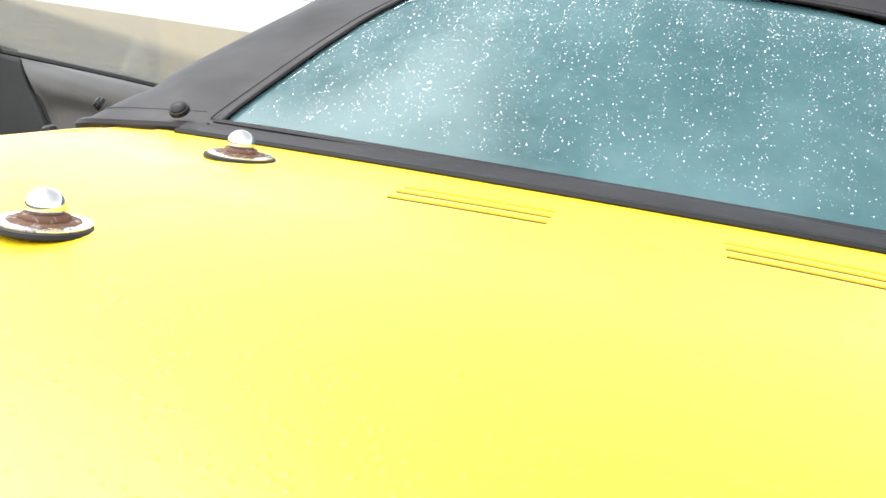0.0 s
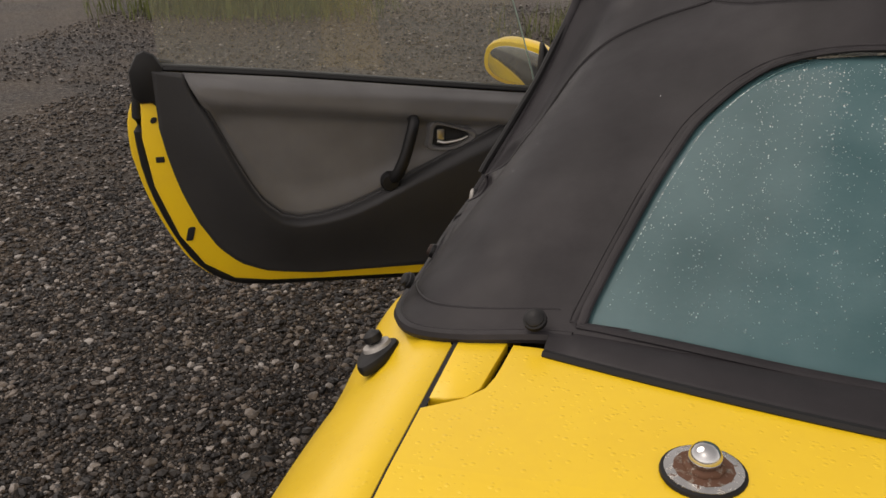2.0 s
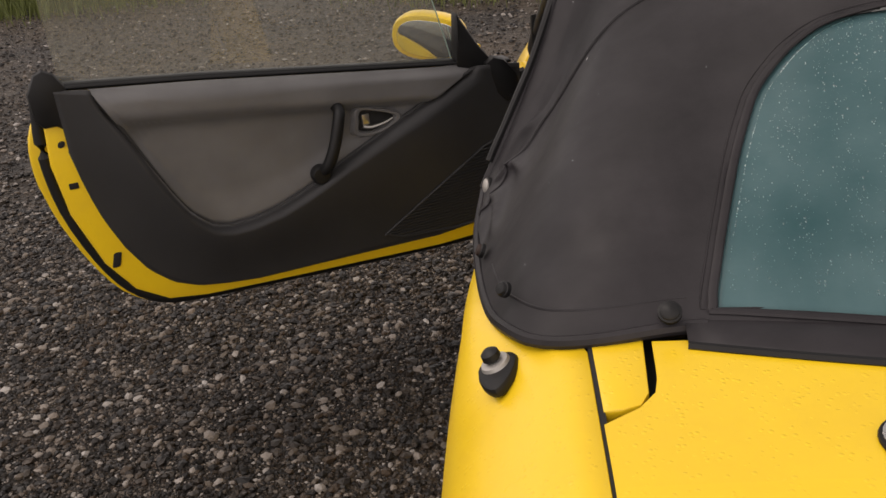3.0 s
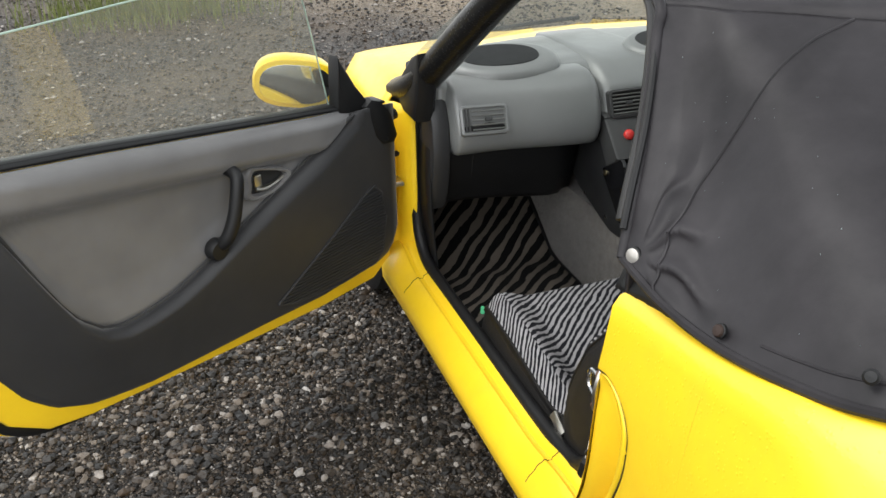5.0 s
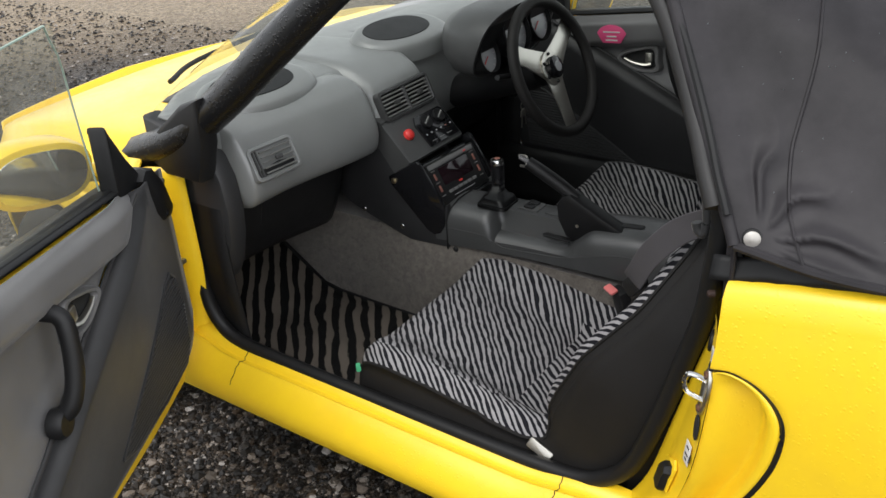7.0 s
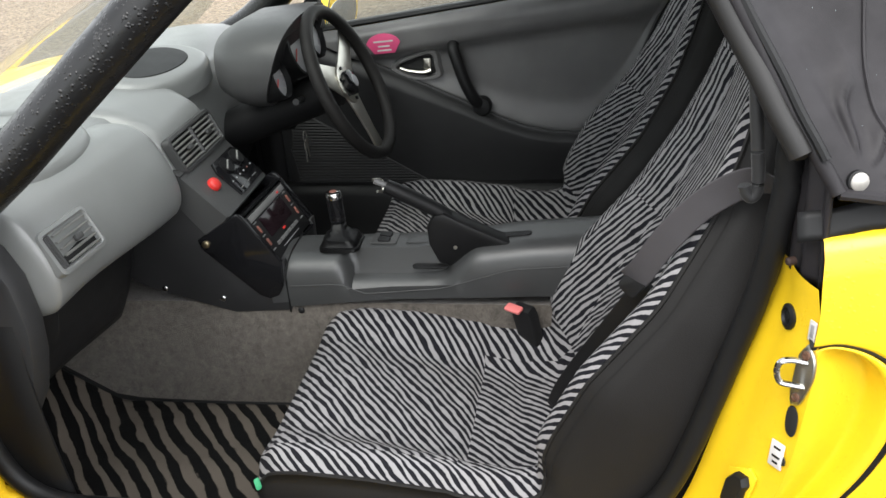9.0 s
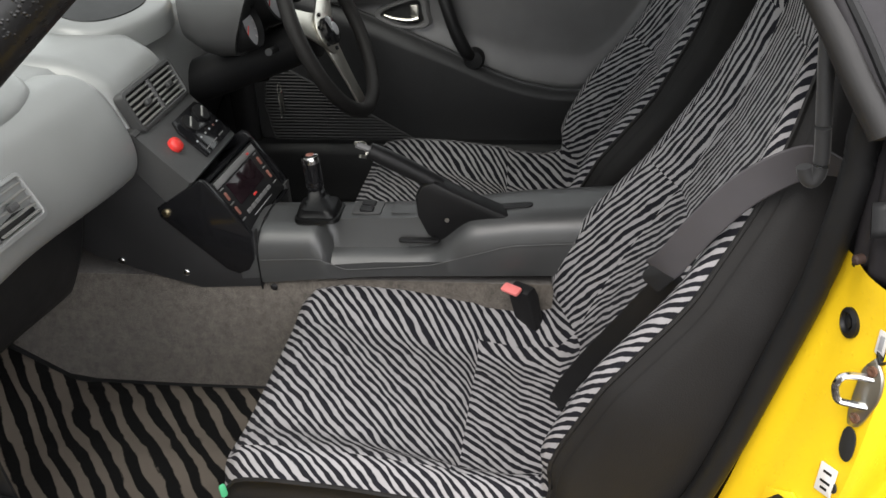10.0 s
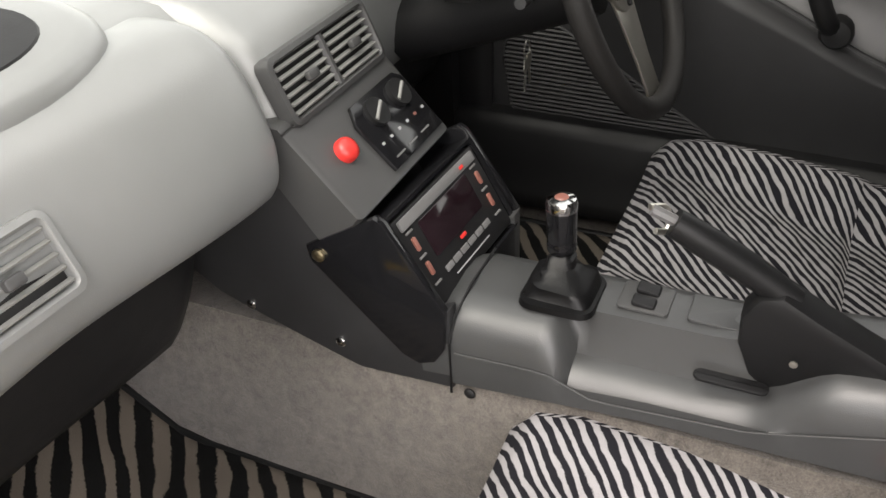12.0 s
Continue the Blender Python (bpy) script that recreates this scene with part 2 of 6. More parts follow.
OXIDE = plain("brown_rust", (0.036, 0.017, 0.011), 0.7, vary=0.4)
WHITE_METAL = plain("dull_silver", (0.44, 0.42, 0.39), 0.45, 0.5)
BRASS = plain("brass_screw", (0.6, 0.5, 0.32), 0.3, 1.0)
RED = plain("red_plastic", (0.62, 0.035, 0.03), 0.35)
PINK = plain("pink_buckle", (0.75, 0.2, 0.19), 0.4)
WHITE = plain("white_print", (0.62, 0.6, 0.58), 0.6)
GREEN = plain("green_plastic", (0.05, 0.35, 0.16), 0.5)
AMBER = plain("amber_key", (0.22, 0.09, 0.07), 0.3)
STICKER = plain("pink_sticker", (0.72, 0.08, 0.22), 0.5)
DIAL = plain("dial_face", (0.30, 0.30, 0.31), 0.3)
SCREEN = plain("dark_display", (0.012, 0.006, 0.008), 0.08, grain=20, strength=0.0)
REAR_GLASS, GLASS = rear_glass(), thin_glass("wet_side_glass")
GLASS_EDGE = plain("ground_glass_edge", (0.32, 0.42, 0.36), 0.3)
SLAT = plain("grey_louvre", (0.20, 0.20, 0.19), 0.45)
WATER = clear_glass("water_bead", (0.26, 0.50, 0.50), 0.3)
MIRROR = plain("mirror_silver", (0.8, 0.82, 0.82), 0.03, 1.0, grain=30, strength=0.0, vary=0.02)
GRASS = plain("grass_blade", (0.11, 0.13, 0.03), 0.6, vary=0.4)
# near-black standing in for the shade inside gaps, slots and hollows
GAP_BLACK = plain("gap_black", (0.01, 0.01, 0.01), 0.8)


# ---------------------------------------------------------------- mesh helpers
def thing(name, place=(0, 0, 0), label="", category="", group="", kind=""):
    ob = new(name)
    ob.location = place
    ob.empty_display_size = 0.05
    return tagged(ob, label, category, group, kind)


def part(name, bm, material, parent=None, label="", smooth=40, solid=0.0, bevel=0.0):
    """Link a bmesh as one mesh object, under a thing or a part; its vertices are in world metres."""
    me = bpy.data.meshes.new(name)
    if smooth:
        for f in bm.faces:
            f.smooth = True
        for e in bm.edges:
            if len(e.link_faces) == 2 and e.calc_face_angle(0.0) > radians(smooth):
                e.smooth = False
    bm.to_mesh(me)
    bm.free()
    me.materials.append(material)
    ob = new(name, me)
    if parent:
        ob.parent = parent
        if parent.type == "EMPTY":
            ob.matrix_parent_inverse = Matrix.Translation(parent.location).inverted()
    if solid:
        k = ob.modifiers.new("thickness", "SOLIDIFY")
        k.thickness, k.offset = min(solid, 0.006), 0.0
    if bevel:
        k = ob.modifiers.new("edges", "BEVEL")
        k.width, k.segments, k.limit_method = bevel, 2, "ANGLE"
    if label:
        ob["label"] = label
    return ob


def ease(table, t):
    """Like lerp, but rounded at the rows."""
    if t <= table[0][0]:
        return table[0][1]
    n = len(table)
    for i in range(n - 1):
        (a, va), (b, vb) = table[i], table[i + 1]
        if t <= b:
            h = b - a
            ma = (vb - table[i - 1][1]) / (b - table[i - 1][0]) if i else (vb - va) / h
            mb = (table[i + 2][1] - va) / (table[i + 2][0] - a) if i + 2 < n else (vb - va) / h
            k = (t - a) / h
            return va * (1 - 3 * k * k + 2 * k ** 3) + vb * (3 * k * k - 2 * k ** 3) + ma * (h * (k - 2 * k * k + k ** 3)) + mb * (h * (k ** 3 - k * k))
    return table[-1][1]


def lerp(table, t):
    """Value at t of a table of (t, value), smooth between its rows."""
    if t <= table[0][0]:
        return table[0][1]
    for (a, va), (b, vb) in zip(table, table[1:]):
        if t <= b:
            k = (t - a) / (b - a)
            return va + (vb - va) * k
    return table[-1][1]


def smooth(a, b, t):
    k = min(1.0, max(0.0, (t - a) / (b - a)))
    return k * k * (3 - 2 * k)


def surf(f, us, vs, uv=None, bm=None):
    """A sheet of points f(u, v); uv(u, v, p, mid_u, mid_v) gives the layer for the stripes."""
    bm = bm or bmesh.new()
    rows = [[bm.verts.new(f(u, v)) for v in vs] for u in us]
    layer = bm.loops.layers.uv.verify() if uv else None
    for i in range(len(us) - 1):
        for j in range(len(vs) - 1):
            try:
                face = bm.faces.new((rows[i][j], rows[i + 1][j], rows[i + 1][j + 1], rows[i][j + 1]))
            except ValueError:
                continue
            if layer:
                for loop, (a, b) in zip(face.loops, ((i, j), (i + 1, j), (i + 1, j + 1), (i, j + 1))):
                    loop[layer].uv = uv(us[a], vs[b], rows[a][b].co, (us[i] + us[i + 1]) / 2, (vs[j] + vs[j + 1]) / 2)
    return bm


def span(a, b, n):
    return [a + (b - a) * i / n for i in range(n + 1)]


def loft(rings, close=True, caps=True, bm=None):
    """A skin over rings of equally many points."""
    bm = bm or bmesh.new()
    made = [[bm.verts.new(p) for p in r] for r in rings]
    n = len(rings[0])
    for a, b in zip(made, made[1:]):
        for i in range(n if close else n - 1):
            j = (i + 1) % n
            bm.faces.new((a[i], a[j], b[j], b[i]))
    if caps and close:
        bm.faces.new(made[0][::-1])
        bm.faces.new(made[-1])
    bmesh.ops.recalc_face_normals(bm, faces=bm.faces)
    return bm


def curve(points, n=6):
    """Catmull-Rom through the points, n steps a span."""
    pts = [Vector(p) for p in points]
    full = [2 * pts[0] - pts[1], *pts, 2 * pts[-1] - pts[-2]]
    out = []
    for a, b, c, d in zip(full, full[1:], full[2:], full[3:]):
        for i in range(n):
            t = i / n
            out.append(0.5 * (2 * b + (c - a) * t + (2 * a - 5 * b + 4 * c - d) * t * t + (3 * b - 3 * c + d - a) * t ** 3))
    return out + [pts[-1]]


def tube(points, r, sides=10, flat=1.0, up=(0, 0, 1), bm=None, taper=None):
    """A round or flattened bar along the points."""
    pts = [Vector(p) for p in points]
    rings = []
    for i, p in enumerate(pts):
        d = (pts[min(i + 1, len(pts) - 1)] - pts[max(i - 1, 0)]).normalized()
        side = d.cross(Vector(up))
        if side.length < 1e-4:
            side = d.cross(Vector((0.3, 1, 0)))
        side.normalize()
        top = side.cross(d).normalized()
        k = r * (taper(i / max(1, len(pts) - 1)) if taper else 1.0)
        rings.append([p + side * math.cos(a) * k + top * math.sin(a) * k * flat for a in (2 * math.pi * j / sides for j in range(sides))])
    return loft(rings, bm=bm)


def prism(outline, f, depth, edge=0.004, bm=None):
    """A plate with rounded rims: outline in the plane, f(a, b, n) sets the point n above it."""
    mid = Vector((sum(p[0] for p in outline) / len(outline), sum(p[1] for p in outline) / len(outline)))

    def ring(inset, n):
        out = []
        k = len(outline)
        for i, p in enumerate(outline):
            a, b = Vector(outline[i - 1][:2]), Vector(outline[(i + 1) % k][:2])
            t = (b - a).normalized()
            nrm = Vector((t.y, -t.x))
            if nrm.dot(Vector(p[:2]) - mid) < 0:
                nrm = -nrm
            q = Vector(p[:2]) - nrm * inset
            out.append(f(q.x, q.y, n))
        return out

    return loft([ring(edge, 0), ring(edge * 0.3, edge * 0.3), ring(0, edge), ring(0, depth - edge), ring(edge * 0.3, depth - edge * 0.3), ring(edge, depth)], bm=bm)


def rounded(w, h, r, n=4, cx=0.0, cy=0.0):
    """A rectangle with round corners."""
    out = []
    for sx, sy, a0 in ((1, 1, 0), (-1, 1, 90), (-1, -1, 180), (1, -1, 270)):
        for i in range(n + 1):
            a = radians(a0 + 90 * i / n)
            out.append((cx + sx * (w / 2 - r) + r * math.cos(a), cy + sy * (h / 2 - r) + r * math.sin(a)))
    return out


def block(x0, x1, y0, y1, z0, z1, edge=0.004, bm=None):
    return prism([(x0, y0), (x1, y0), (x1, y1), (x0, y1)], lambda a, b, n: (a, b, z0 + n), z1 - z0, min(edge, (z1 - z0) * 0.4), bm=bm)


def spin(profile, centre, axis=(0, 0, 1), sides=20, bm=None):
    """A turned body: profile rows of (radius, height) along the axis."""
    q = Vector((0, 0, 1)).rotation_difference(Vector(axis).normalized())
    c = Vector(centre)
    rings = [[c + q @ Vector((r * math.cos(2 * math.pi * i / sides), r * math.sin(2 * math.pi * i / sides), h)) for i in range(sides)] for r, h in profile]
    return loft(rings, bm=bm)


def oval(w, h, n=28, p=2.6):
    return [(w * abs(math.cos(t)) ** (2 / p) * (1 if math.cos(t) >= 0 else -1), h * abs(math.sin(t)) ** (2 / p) * (1 if math.sin(t) >= 0 else -1)) for t in span(0, 2 * math.pi, n)[:-1]]


def frame_at(origin, x, y):
    """f(a, b, n) on the plane through origin with the in-plane ways x and y; n rises along x cross y."""
    o, ex, ey = Vector(origin), Vector(x).normalized(), Vector(y).normalized()
    ey = (ey - ex * ey.dot(ex)).normalized()
    en = ex.cross(ey)
    return lambda a, b, n=0.0: o + ex * a + ey * b + en * n
# ---------------------------------------------------------------- ground
bm = surf(lambda u, v: (u, v, 0.0), span(-60, 60, 24), span(-60, 60, 24))
ground = part("ground", bm, GRAVEL)
tagged(ground, "wet grey gravel yard with brown patches", "ground", kind="structure")

# ---------------------------------------------------------------- the car
car = thing("convertible_car", (0, 1.7, 0), "small yellow two-seat convertible, wet, passenger door open, black soft top up", "car")


def deck_z(x, y):
    k = max(0.0, 0.75 - y)
    return 0.928 - 0.075 * x * x - 0.05 * k - 0.25 * k * k


def half_width(y):
    return ease([(0.22, 0.53), (0.32, 0.60), (0.45, 0.660), (0.6, 0.689), (0.8, 0.707), (1.0, 0.717), (1.15, 0.718), (1.3, 0.712), (1.5, 0.702), (1.7, 0.699), (2.6, 0.698), (2.9, 0.69), (3.3, 0.64), (3.55, 0.45)], y)


def belt(y):
    return ease([(0.2, 0.79), (0.45, 0.866), (0.6, 0.89), (0.75, 0.902), (0.92, 0.900), (1.05, 0.876), (1.15, 0.852), (1.3, 0.831), (1.38, 0.818), (1.45, 0.803)], y)


def side_x(y, z):
    w = half_width(y)
    if z > 0.6:
        return w - 0.022 * ((z - 0.6) / 0.2) ** 2
    return w - 0.03 * ((0.6 - z) / 0.4) ** 2


SCOOP_EDGE = [(1.428, 0.684), (1.398, 0.689), (1.363, 0.680), (1.335, 0.658), (1.322, 0.625), (1.328, 0.570), (1.35, 0.51), (1.377, 0.46), (1.407, 0.40), (1.44, 0.30), (1.46, 0.20)]
REAR_AXLE, FRONT_AXLE, TYRE = 0.74, 3.02, 0.272


def low_edge(y):
    best = 0.19
    for c in (REAR_AXLE, FRONT_AXLE):
        d = 0.33 ** 2 - (y - c) ** 2
        if d > 0:
            best = max(best, 0.26 + math.sqrt(d))
    return best


def seam_x(y):
    """The joint between the lid and the wing."""
    return ease([(0.30, 0.45), (0.36, 0.484), (0.428, 0.521), (0.498, 0.539), (0.567, 0.5445), (0.645, 0.5475), (0.76, 0.5525), (0.83, 0.556), (0.95, 0.562)], y)


def fender_point(side, y, k):
    """Rear wing from the lid's seam (k 0) over the shoulder (k 5) down the flank (k 10)."""
    edge = seam_x(y)
    top = deck_z(edge, y) + (belt(y) + 0.004 - deck_z(edge, y)) * smooth(0.9, 1.0, y)
    b = belt(y)
    inner = edge + (0.60 - edge) * smooth(0.93, 1.02, y)
    w, w2 = side_x(y, b - 0.13) - inner, side_x(y, b - 0.05) - inner
    round_edge = [(0.0, top), (0.2 * w, top - 0.005), (0.42 * w, top - 0.025), (0.7 * w, b - 0.053), (0.9 * w, b - 0.088), (w, b - 0.13)]
    sharp_edge = [(0.0, top), (0.3 * w2, top - 0.001), (0.58 * w2, top - 0.003), (0.84 * w2, b - 0.007), (w2 - 0.004, b - 0.022), (w2, b - 0.05)]
    s = smooth(0.92, 1.12, y)
    pts = [(inner, top - 0.012), (inner, top - 0.001), (inner + 0.0008, top)] + [(inner + xa + (xb - xa) * s, za + (zb - za) * s) for (xa, za), (xb, zb) in zip(round_edge[1:], sharp_edge[1:])]
    stop = max(low_edge(y), 0.72 if y > 1.20005 else 0.0)
    foot = pts[-1][1]
    for i in range(1, 19):
        z = foot + (stop - foot) * i / 18
        pts.append((side_x(y, z), z))
    x, z = pts[k]
    return (side * x, y, z)


def rear_wing(side):
    bm = surf(lambda y, k: fender_point(side, y, k), span(0.24, 1.2, 36), list(range(26)))
    return surf(lambda y, k: fender_point(side, y + 0.0001, k), span(1.2, 1.424, 10), list(range(26)), bm=bm)


def rows_at(table, t):
    return tuple(ease([(i, row[c]) for i, row in enumerate(table)], t) for c in (0, 1))


QUARTER_EDGE = [(1.424, 0.72), (1.39, 0.72), (1.33, 0.72), (1.2, 0.72), (1.2, 0.63), (1.2, 0.56), (1.2, 0.50), (1.2, 0.45), (1.2, 0.39), (1.2, 0.29), (1.2, 0.19)]
SCOOP_FRONT = [0.676, 0.670, 0.660, 0.640, 0.600, 0.540, 0.49, 0.44, 0.38, 0.28, 0.20]


def quarter(side):
    """The flank between the wheel arch and the scoop, rolled in along its front edge."""
    def f(t, k):
        ya, za = rows_at(SCOOP_EDGE, t)
        yb, zb = (lerp([(n, row[c]) for n, row in enumerate(QUARTER_EDGE)], t) for c in (0, 1))
        y, z = ya + (yb - ya) * max(0.0, k), za + (zb - za) * max(0.0, k)
        roll = 0.014 * max(0.0, -k) + 0.002 * smooth(0.06, 0.0, k)
        return (side * (side_x(y, z) - roll), y, z)
    return surf(f, span(0, 10, 60), [-1.0, 0.0, 0.015, 0.04, 0.08] + span(0.2, 1, 8))


for side in (-1, 1):
    part("rear_wing", rear_wing(side), PAINT, car, "wet yellow painted wing")

# rear deck lid with its cooling slots, and the small hatch piece beside it
LID_FRONT = 0.915


def lid_outline():
    pts = [(0.0, LID_FRONT), (0.20, LID_FRONT + 0.006), (0.42, LID_FRONT + 0.016), (0.505, LID_FRONT + 0.024)]
    pts += [(0.506, 0.885), (0.510, 0.862), (0.518, 0.846), (0.538, 0.839), (0.5528, 0.838)]
    pts += [(0.5695, 0.7), (0.567, 0.6), (0.557, 0.5), (0.535, 0.44), (0.50, 0.385), (0.44, 0.34), (0.3, 0.315), (0.0, 0.305)]
    return pts


HALF = lid_outline()
EDGE = sorted([(y, x) for x, y in HALF[3:-1]])


def lid_edge(y):
    if y < 0.8385:
        return seam_x(y) - 0.0028
    return lerp(EDGE, y)


SLOT_ROWS = (0.757, 0.737, 0.716)


def lid_mesh():
    """The lid as a grid whose cells leave the six slots open."""
    xs = sorted(set([round(s * v, 4) for s in (-1, 1) for v in (0.061, 0.064, 0.176, 0.179)] + [round(v, 4) for v in span(-0.055, 0.055, 4)] + [round(s * v, 4) for s in (-1, 1) for v in (0.09, 0.12, 0.15)]))
    ys = sorted(set([v for r in SLOT_ROWS for v in (r - 0.0046, r + 0.0046)] + span(0.31, 0.70, 18) + span(0.768, 0.939, 9)))
    outer = span(0, 1, 12)
    bm = bmesh.new()
    cols = [("L", k) for k in outer[:-1]] + [("C", x) for x in xs] + [("R", k) for k in outer[1:]]

    def place(col, y):
        kind, v = col
        e = lid_edge(y)
        if kind == "L":
            x = -e + (xs[0] + e) * v
        elif kind == "R":
            x = xs[-1] + (e - xs[-1]) * v
        else:
            x = v
        return (x, min(y, LID_FRONT + 0.024 * (abs(x) / 0.505) ** 1.4), deck_z(x, y))

    grid = [[bm.verts.new(place(c, y)) for y in ys] for c in cols]
    for i in range(len(cols) - 1):
        for j in range(len(ys) - 1):
            xm = 0.5 * (grid[i][j].co.x + grid[i + 1][j].co.x)
            ym = 0.5 * (ys[j] + ys[j + 1])
            if any(abs(ym - r) < 0.003 for r in SLOT_ROWS) and 0.062 < abs(xm) < 0.1785:
                continue
            bm.faces.new((grid[i][j], grid[i + 1][j], grid[i + 1][j + 1], grid[i][j + 1]))
    return bm


part("deck_lid", lid_mesh(), PAINT, car, "wet yellow engine lid with six cooling slots", smooth=0, solid=0.003)
for side in (-1, 1):
    outline = [(side * x, y) for x, y in ((0.512, 0.946), (0.5585, 0.95), (0.553, 0.8435), (0.538, 0.8445), (0.522, 0.850), (0.5145, 0.866))]
    part("hatch_piece", prism(outline, lambda a, b, n: (a, b, deck_z(a, b) - 0.012 + n), 0.012, 0.002), PAINT, car)
for side in (-1, 1):
    # near-flush black strip that gives the lid's joint its shade
    part("joint_shade", surf(lambda k, y: (side * (seam_x(y) + k), y, deck_z(seam_x(y), y) - 0.0002), [-0.0055, -0.0002], span(0.33, 0.94, 40)), GAP_BLACK, car, "black strip laid in the lid's joint as its shade")
    # black sheet within the lid's thickness, in place of the slots' shade
    part("slot_shade", surf(lambda x, y: (side * x, y, deck_z(x, y) + 0.0002), [0.0612, 0.064, 0.09, 0.12, 0.15, 0.176, 0.1788], span(0.706, 0.7665, 14)), GAP_BLACK, car)
# black sheet added below the lid, so that its gaps look shaded
part("gap_backing", surf(lambda k, y: (k * (seam_x(y) + 0.008), y, deck_z(k * seam_x(y), y) - 0.030), span(-1, 1, 12), span(0.32, 0.99, 12)), GAP_BLACK, car)

# tail, falling to the bumper
part("tail_panel", surf(lambda a, k: (math.sin(a) * (0.50 + 0.07 * min(1, k * 3)), 0.335 - 0.05 * math.cos(a) - 0.09 * k * (1 - 0.3 * k) + 0.1 * abs(math.sin(a)) ** 3, deck_z(0.5 * math.sin(a), 0.31) - 0.62 * k ** 1.6), span(-1.57, 1.57, 24), span(0, 1, 10)), PAINT, car, solid=0.01)


# ---- luggage rack studs on the lid
def stud(x, y):
    z = deck_z(x, y)
    base = part("stud", spin([(0.029, 0.0), (0.0302, 0.0018), (0.0295, 0.004), (0.0265, 0.005)], (x, y, z), sides=28), RUBBER, car, "chrome ball stud on a rusty washer")
    part("washer", spin([(0.0, 0.0045), (0.0272, 0.0045), (0.0272, 0.0056), (0.021, 0.0062), (0.012, 0.0066), (0.0, 0.0066)], (x, y, z), sides=28), WASHER, base, "dull steel washer rusting round its collar")
    part("rust_ring", spin([(0.0, 0.0066), (0.0212, 0.0063), (0.0185, 0.0071), (0.0, 0.0074)], (x, y, z), sides=13), RUST, base, "brown rust")
    part("collar", spin([(0.0150, 0.0060), (0.0150, 0.0085), (0.0140, 0.0100), (0.0125, 0.0108), (0.0, 0.0108)], (x, y, z), sides=8), RUST, base)
    ball = [(0.0118 * math.cos(a), 0.0150 + 0.0108 * math.sin(a)) for a in span(-1.2, 1.55, 8)]
    part("ball", spin(ball, (x, y, z), sides=20), CHROME, base, "pitted chrome ball")


for x in (-0.333, 0.333):
    for y in (0.545, 0.787):
        stud(x, y)

# strap post on the wing
for side in (-1, 1):
    tilt = Vector((side * 0.42, 0, 0.9)).normalized()
    f = frame_at((side * 0.640, 0.955, 0.864), (0.9, 0, -0.42 * side), (0, 1, 0))
    drop = [(0.021 * math.cos(a) * (1.0 if math.sin(a) > 0 else 0.75 + 0.25 * math.cos(a) ** 2), 0.004 + (0.018 if math.sin(a) > 0 else 0.042) * math.sin(a)) for a in span(0, 2 * math.pi, 20)[:-1]]
    post = part("strap_post", prism(drop, f, 0.012, 0.004), RUBBER, car, "black rubber post with a worn chrome cap")
    part("cap", spin([(0.013, 0.010), (0.0150, 0.013), (0.0138, 0.0165), (0.009, 0.0175), (0.0, 0.018)], (side * 0.640, 0.958, 0.863), tilt, sides=20), WHITE_METAL, post, "dull silver ring")
    part("pin", spin([(0.0075, 0.019), (0.0095, 0.021), (0.009, 0.027), (0.005, 0.030), (0.0, 0.030)], (side * 0.640, 0.958, 0.863), tilt, sides=12), BLACK, post)

# ---- side scoop, door jamb, sill, hinge pillar
JAMB_OUT = [(0.20, 1.68), (0.28, 1.582), (0.35, 1.508), (0.42, 1.468), (0.5, 1.443), (0.6, 1.429), (0.7, 1.422), (0.76, 1.428), (0.83, 1.428)]
JAMB_IN = [(0.20, 1.66), (0.27, 1.618), (0.30, 1.588), (0.33, 1.566), (0.364, 1.549), (0.404, 1.535), (0.499, 1.510), (0.586, 1.487), (0.72, 1.453), (0.85, 1.445)]


def scoop(side):
    """Concave air scoop with a rounded lip behind a black gap."""
    def f(t, k):
        ya, za = rows_at(SCOOP_EDGE, t)
        zb = ease(list(enumerate(SCOOP_FRONT)), t)
        yb = ease(JAMB_OUT, zb)
        reach = math.hypot(yb - ya, zb - za)
        ya, za = ya + (yb - ya) * min(1.0, 0.0065 / max(reach, 0.007)), za + (zb - za) * min(1.0, 0.0065 / max(reach, 0.007))
        y, z = ya + (yb - ya) * k, za + (zb - za) * k
        deep = 0.034 * smooth(0.01, 0.09, reach) * smooth(10.5, 7.5, t)
        hollow = deep * smooth(0.13, 0.34, k) * (1 - 0.85 * smooth(0.34, 1.0, k)) + 0.006 * smooth(0.035, 0.0, k) + 0.002
        return (side * (side_x(y, z) - hollow), y, z)
    return surf(f, span(0, 10, 60), [0, 0.015, 0.035, 0.08, 0.13] + span(0.17, 0.38, 6) + span(0.45, 1, 7))


def jamb(side):
    def f(z, k):
        ya, yb = ease(JAMB_OUT, z), ease(JAMB_IN, z)
        xa, xb = side_x(1.4, z) - 0.004, 0.597
        fold = 0.010 * math.sin(math.pi * min(1, k * 1.4)) if k < 0.72 else 0
        return (side * (xa + (xb - xa) * k), ya + (yb - ya) * k + fold * 0.5, z)
    return surf(f, span(0.20, 0.752, 26), span(0, 1, 12))


def scoop_gap(side):
    """The black gap between the flank and the scoop."""
    path = [rows_at(SCOOP_EDGE, t) for t in span(0, 10, 60)]
    return tube([(side * (side_x(y, z) - 0.010), y + 0.002, z - 0.001) for y, z in path], 0.0075, 8)


